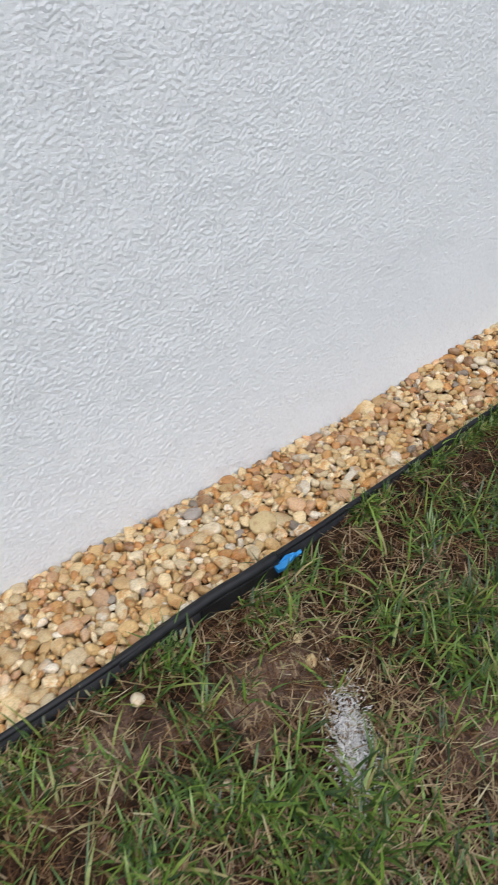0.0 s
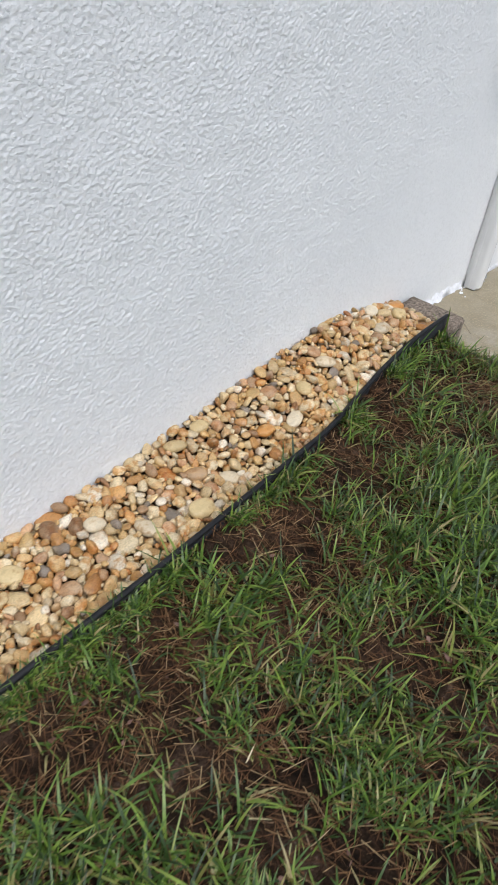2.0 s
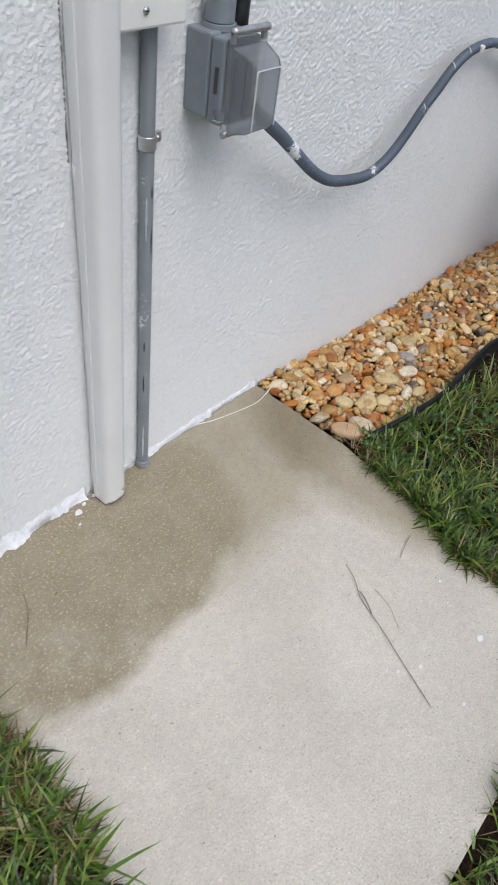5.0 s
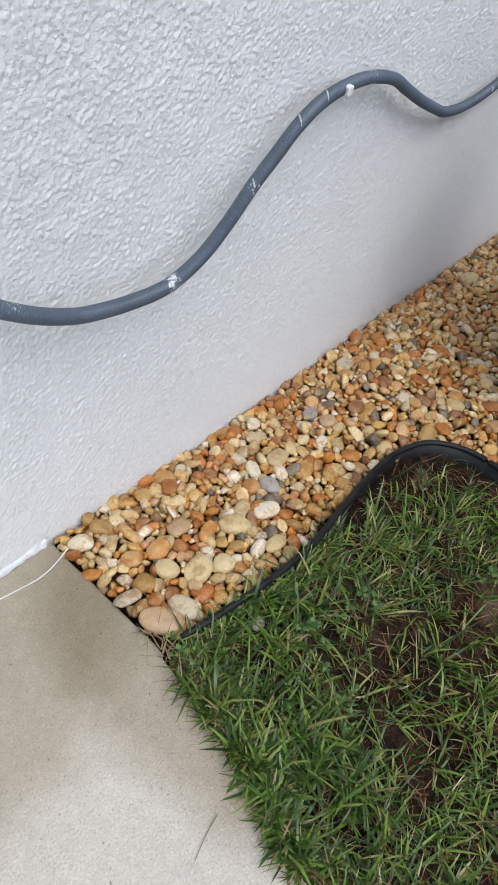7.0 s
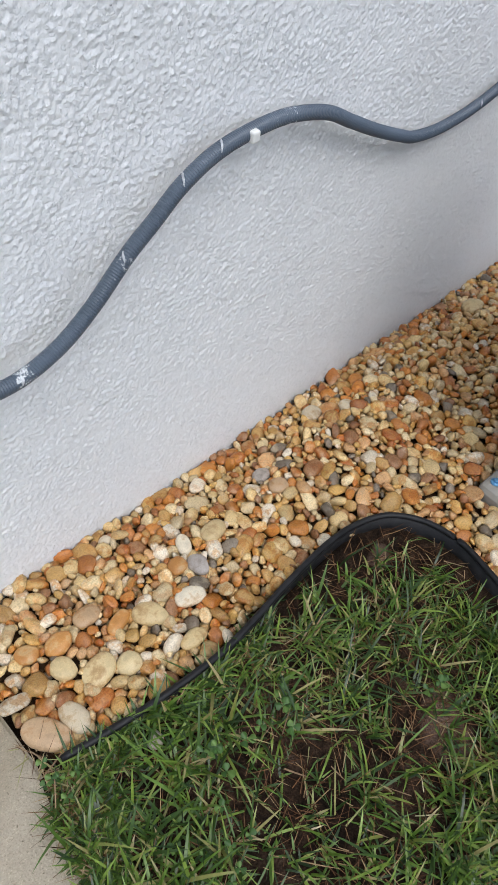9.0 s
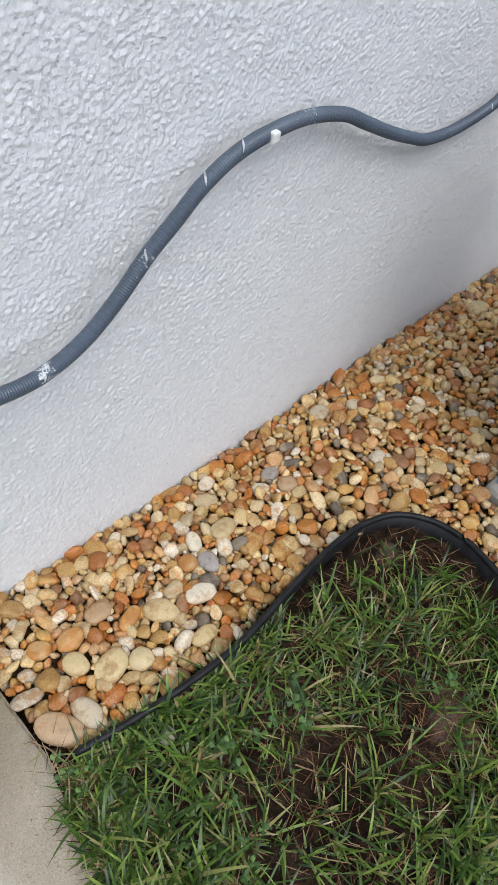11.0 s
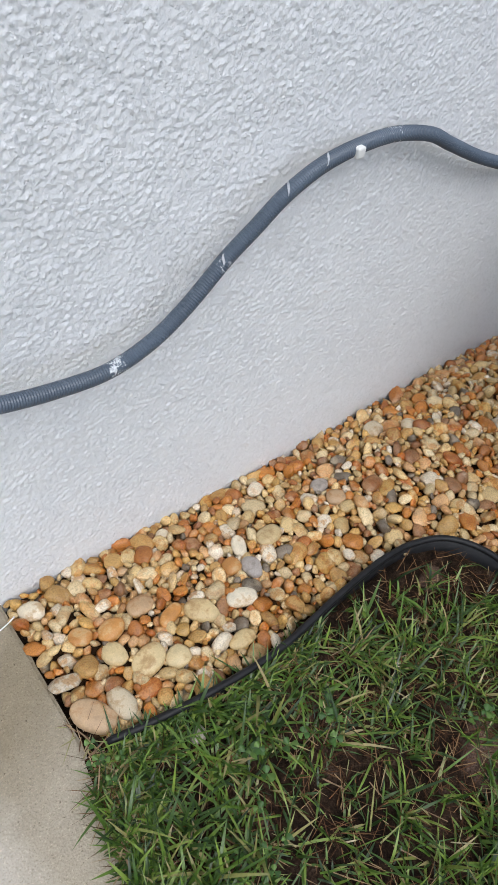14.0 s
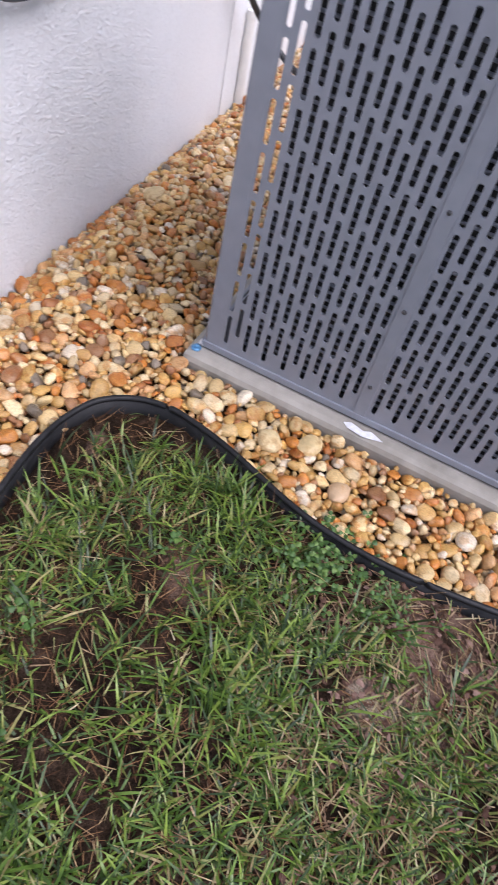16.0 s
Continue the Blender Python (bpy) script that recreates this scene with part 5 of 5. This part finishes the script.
# ---- river stones ----
def pebble_mesh(seed, sub):
    bm = bmesh.new()
    bmesh.ops.create_icosphere(bm, subdivisions=sub, radius=1.0)
    g = np.random.default_rng(seed)
    o = Vector(g.uniform(-50, 50, 3))
    e = g.uniform(0.70, 1.0) if seed > 3 else g.uniform(0.82, 0.95)
    lump = 0.22 if seed > 3 else 0.11
    cut = [(Vector(g.normal(0, 1, 3)).normalized(), g.uniform(0.5, 0.88)) for _ in range(6 if seed > 3 else 1)]
    for v in bm.verts:
        p = v.co.copy()
        p = Vector([math.copysign(abs(c) ** e, c) for c in p])
        p *= 1 + lump * noise.noise(p * 0.9 + o) + 0.05 * noise.noise(p * 2.3 + o)
        for d, lim in cut:
            k = p.dot(d)
            if k > lim:
                p -= d * (k - lim) * 0.82
        v.co = p
    return bm


def pack(x0, x1, seed, large, sizes, area_test, fixed=()):
    """Random close packing of discs in plan, the large ones first."""
    g = np.random.default_rng(seed)
    cell = 0.04
    grid = {}
    out = []

    def fits(x, y, r, tight):
        cx, cy = int(x // cell), int(y // cell)
        for i in range(cx - 2, cx + 3):
            for j in range(cy - 2, cy + 3):
                for (px, py, pr) in grid.get((i, j), ()):
                    if (px - x) ** 2 + (py - y) ** 2 < (tight * (pr + r)) ** 2:
                        return False
        return True

    def put(x, y, r):
        grid.setdefault((int(x // cell), int(y // cell)), []).append((x, y, r))
        out.append((x, y, r))
    for x, y, r in fixed:
        put(x, y, r)
    for r0, r1, tries in sizes:
        X, Y = g.uniform(x0, x1, tries), g.uniform(large[0], large[1], tries)
        ok = area_test(X, Y)
        R = g.uniform(r0, r1, tries)
        for x, y, r in zip(X[ok], Y[ok], R[ok]):
            if fits(x, y, r, 0.68):
                put(x, y, r)
    return out


def area(x, y):
    inside = in_gravel(x, y) & in_gravel(x, y - 0.016) & ((in_gravel(x - 0.02, y) & in_gravel(x - 0.012, y - 0.012)) | (y > -0.3)) & ~on_ac_pad(x, y, 0.008) & (y < -0.007)
    brick = (x > 3.365) & (x < 3.5) & (y > -0.2)
    return inside & ~brick


SHAPES = [pebble_mesh(s, 3) for s in range(10)]
SMALL = [pebble_mesh(s + 40, 2) for s in range(8)]
TINY = [pebble_mesh(s + 60, 1) for s in range(6)]


def build_bed(name, label, x0, x1, ylim, seed, fixed, stretch, single_mat, joined_mat, sizes, special):
    bed = tagged(thing(name, label, "gravel"), kind="structure")
    g = np.random.default_rng(seed + 1)
    top = pack(x0, x1, seed, ylim, sizes, area, [(x, y, (a + b) * 0.53) for x, y, a, b, turn in fixed])
    low = pack(x0, x1, seed + 5, ylim, ((0.011, 0.015, int(6000 * (x1 - x0))), (0.007, 0.010, int(9000 * (x1 - x0)))), area)
    top = [q for k, q in enumerate(top) if k < len(fixed) or q[2] > 0.0105 or not (q[0] > 6.25 and q[1] < -0.45)]
    low = [q for q in low if q[0] < 6.3 or q[1] > -0.4]
    order = sorted(range(len(top)), key=lambda i: -top[i][2])
    chosen = set([i for i in order if stretch[0] < top[i][0] < stretch[1] and top[i][1] > stretch[2]][:300 - len(fixed)]) | set(range(len(fixed)))
    meshes = []
    for k, bm in enumerate(SHAPES):
        me = bpy.data.meshes.new("pebble")
        bm.to_mesh(me)
        for p in me.polygons:
            p.use_smooth = True
        me.materials.append(single_mat)
        meshes.append(me)
    sm = []
    for bm in SHAPES + SMALL + TINY:
        bm.verts.ensure_lookup_table()
        sm.append((np.array([v.co[:] for v in bm.verts]), np.array([[v.index for v in f.verts] for f in bm.faces])))
    V, F, base = [], [], 0

    def stone_pose(x, y, r, deep):
        z = float(gravel_z(np.array(x), np.array(y)))
        a, b, c = r * g.uniform(1.0, 1.38), r * g.uniform(0.82, 1.02), r * (g.uniform(0.50, 0.78) if r < 0.02 else g.uniform(0.42, 0.58))
        t = 16 if r > 0.019 else 32
        zz = z - deep + (0.011 - r) * 0.1 + g.uniform(-0.005, 0.006)
        return Matrix.LocRotScale((x, y, zz), Euler((radians(g.normal(0, t)), radians(g.normal(0, t)), g.uniform(0, 6.28))), (a, b, c))
    for i, (x, y, r) in enumerate(top):
        m = stone_pose(x, y, r, 0.0)
        if i < len(fixed):
            a, b, turn = fixed[i][2:]
            c = 0.66 * b
            m = Matrix.LocRotScale((x, y, float(gravel_z(np.array(x), np.array(y))) + 0.4 * c), Euler((radians(g.normal(0, 7)), radians(g.normal(0, 7)), radians(turn))), (a * 1.03, b * 1.05, c))
        if i in chosen:
            me = meshes[i % (4 if i < len(fixed) else len(meshes))]
            ob = new("pebble", me)
            ob.parent = bed
            ob.matrix_basis = m
            if i < len(fixed) and special[i]:
                ob.data = me.copy()
                ob.data.materials[0] = special[i]
        else:
            v, f = sm[int(g.integers(10)) if r > 0.0145 and x < 5.6 else 10 + int(g.integers(8))]
            M = np.array(m)
            V.append(v @ M[:3, :3].T + M[:3, 3])
            F.append(f + base)
            base += len(v)
    for x, y, r in low:
        M = np.array(stone_pose(x, y, r, 0.0135))
        v, f = sm[18 + int(g.integers(6))]
        V.append(v @ M[:3, :3].T + M[:3, 3])
        F.append(f + base)
        base += len(v)
    V, F = np.concatenate(V), np.concatenate(F)
    me = bpy.data.meshes.new("pebble_fill")
    me.vertices.add(len(V))
    me.vertices.foreach_set("co", V.ravel())
    me.loops.add(len(F) * 3)
    me.loops.foreach_set("vertex_index", F.ravel())
    me.polygons.add(len(F))
    me.polygons.foreach_set("loop_start", np.arange(len(F)) * 3)
    me.polygons.foreach_set("use_smooth", np.ones(len(F), dtype=bool))
    me.update(calc_edges=True)
    me.materials.append(joined_mat)
    fill = tagged(new("pebble_fill", me), kind="stuff")
    fill.parent = bed


def stone_kind(name, color, stain):
    """A large stone with a mottled skin, its own tint and fine veins."""
    m, n, l, b = material(name, 0.40)
    geo, info = n.new("ShaderNodeNewGeometry"), n.new("ShaderNodeObjectInfo")
    v = geo.outputs["Position"]
    k, mid, fine = noise_tex(n, l, v, 26, 4, 0.65), noise_tex(n, l, v, 95, 4, 0.6), noise_tex(n, l, v, 420, 3)
    r = ramp(n, [(0.34, tuple(c * 0.86 for c in color)), (0.50, tuple(min(1, c * 1.10) for c in color)), (0.60, stain), (0.72, tuple(c * 0.72 for c in stain))])
    l.new(maths(n, l, "ADD", maths(n, l, "MULTIPLY", k, 0.65), maths(n, l, "MULTIPLY", mid, 0.35)), r.inputs[0])
    tint = ramp(n, [(0.0, (0.84, 0.80, 0.74)), (0.5, (1.0, 0.95, 0.86)), (1.0, (1.08, 1.08, 1.08))])
    l.new(info.outputs["Random"], tint.inputs[0])
    col = mixed(n, l, 1.0, r.outputs[0], tint.outputs[0], "MULTIPLY")
    g = ramp(n, [(0.3, (0.90, 0.90, 0.90)), (0.7, (1.06, 1.06, 1.06))])
    l.new(fine, g.inputs[0])
    l.new(mixed(n, l, 1.0, col, g.outputs[0], "MULTIPLY"), b.inputs["Base Color"])
    bump(n, l, b, maths(n, l, "ADD", fine, maths(n, l, "MULTIPLY", mid, 1.5)), 0.4, 0.002)
    return m


cream = stone_kind("cream_stone", (0.56, 0.45, 0.25), (0.44, 0.30, 0.14))
greyish = stone_kind("grey_stone", (0.33, 0.30, 0.28), (0.24, 0.21, 0.19))
rust = stone_kind("rusty_brown_stone", (0.54, 0.33, 0.19), (0.60, 0.46, 0.32))
chalk = stone_kind("chalky_stone", (0.60, 0.53, 0.40), (0.46, 0.33, 0.19))

blush = stone_kind("pinkish_tan_stone", (0.46, 0.32, 0.19), (0.40, 0.22, 0.09))
brown = stone_kind("orange_brown_stone", (0.46, 0.22, 0.06), (0.56, 0.37, 0.17))
# x, y, half length, half width, turn, kind
LEFT_STONES = [(1.25, -0.21, 0.033, 0.026, 10, cream), (1.15, -0.15, 0.027, 0.02, -30, chalk), (1.155, -0.07, 0.024, 0.019, 40, greyish), (1.045, -0.145, 0.022, 0.018, 0, cream), (2.345, -0.194, 0.034, 0.022, 3, cream),
               (2.457, -0.168, 0.023, 0.018, -42, chalk), (2.223, -0.158, 0.027, 0.018, -68, chalk), (2.147, -0.088, 0.024, 0.018, 0, chalk), (1.961, -0.081, 0.024, 0.020, -43, cream), (2.41, -0.04, 0.027, 0.019, -20, cream),
               (2.49, -0.035, 0.023, 0.017, -7, cream), (2.892, -0.088, 0.030, 0.020, -23, chalk), (2.697, -0.154, 0.034, 0.017, 22, chalk), (2.613, -0.134, 0.026, 0.018, 0, brown), (2.401, -0.12, 0.025, 0.018, -33, blush),
               (3.29, -0.065, 0.030, 0.022, 30, cream), (3.16, -0.085, 0.027, 0.020, -20, chalk), (2.78, -0.11, 0.026, 0.019, 60, cream), (3.325, -0.03, 0.028, 0.021, 0, brown), (3.19, -0.025, 0.026, 0.019, 15, chalk)]
RIGHT_STONES = [(4.432, -0.275, 0.041, 0.023, -58, blush), (4.480, -0.283, 0.034, 0.020, -83, chalk), (4.69, -0.228, 0.034, 0.022, -37, cream), (4.766, -0.25, 0.030, 0.019, -21, chalk), (4.557, -0.248, 0.033, 0.023, 13, cream),
                (4.602, -0.273, 0.023, 0.021, 0, cream), (4.517, -0.205, 0.024, 0.020, -37, cream), (4.603, -0.153, 0.027, 0.019, 0, blush), (4.90, -0.174, 0.030, 0.020, 5, cream), (4.442, -0.049, 0.025, 0.018, -36, chalk),
                (4.536, -0.161, 0.026, 0.020, 22, brown), (4.637, -0.20, 0.027, 0.014, 17, brown), (4.834, -0.158, 0.023, 0.014, -111, chalk), (4.715, -0.315, 0.028, 0.016, 0, cream), (4.825, -0.212, 0.025, 0.019, -65, greyish),
                (4.792, -0.186, 0.019, 0.018, 0, brown), (4.485, -0.142, 0.021, 0.016, -37, brown), (4.735, -0.035, 0.014, 0.012, 0, chalk), (5.08, -0.138, 0.022, 0.017, 20, greyish), (5.08, -0.188, 0.022, 0.018, -30, blush),
                (5.317, -0.085, 0.026, 0.021, 10, chalk), (5.38, -0.135, 0.021, 0.017, 50, chalk), (6.01, -0.118, 0.035, 0.027, 0, cream), (5.27, -0.75, 0.030, 0.024, 30, cream), (5.30, -0.83, 0.028, 0.023, -20, cream), (5.22, -0.92, 0.028, 0.022, 0, blush)]
LEFT_BIG, LEFT_KIND = [q[:5] for q in LEFT_STONES], [q[5] for q in LEFT_STONES]
RIGHT_BIG, RIGHT_KIND = [q[:5] for q in RIGHT_STONES], [q[5] for q in RIGHT_STONES]

build_bed("gravel_bed", "pale tan and cream river stones beside the wall", 0.3, 3.385, (-0.36, 0.0), 21, LEFT_BIG, (2.1, 3.39, -1), pale_single, pale_joined,
          ((0.017, 0.022, 420), (0.0125, 0.017, 4200), (0.009, 0.0125, 50000), (0.0055, 0.009, 90000)), LEFT_KIND)
build_bed("gravel_bed", "rusty tan river stones beside the wall and condenser", 4.41, 7.9, (-1.7, 0.0), 33, RIGHT_BIG, (4.4, 5.25, -0.5), warm_single, warm_joined,
          ((0.018, 0.024, 1800), (0.013, 0.018, 12000), (0.009, 0.013, 90000), (0.006, 0.009, 150000)), RIGHT_KIND)
for bm in SHAPES + SMALL + TINY:
    bm.free()


# ---- loose stones on the lawn ----
def build_loose_stones():
    for x, y, r, m in ((1.115, -0.525, 0.013, cream), (0.82, -0.41, 0.014, chalk), (0.86, -0.62, 0.008, chalk), (4.55, -0.40, 0.014, greyish), (4.92, -0.52, 0.007, chalk), (1.13, -0.47, 0.009, cream)):
        bm = pebble_mesh(int(x * 100), 2)
        ob = smooth(part("loose_stone", bm, m, None))
        ob.matrix_world = Matrix.LocRotScale((x, y, float(lawn_z(np.array(x), np.array(y))) + r * 0.55), Euler((0.2, 0.1, x * 9)), (r * 1.2, r, r * 0.7))
        tagged(ob, "single tan stone lying loose on the lawn", "stone", "loose stones")


build_loose_stones()
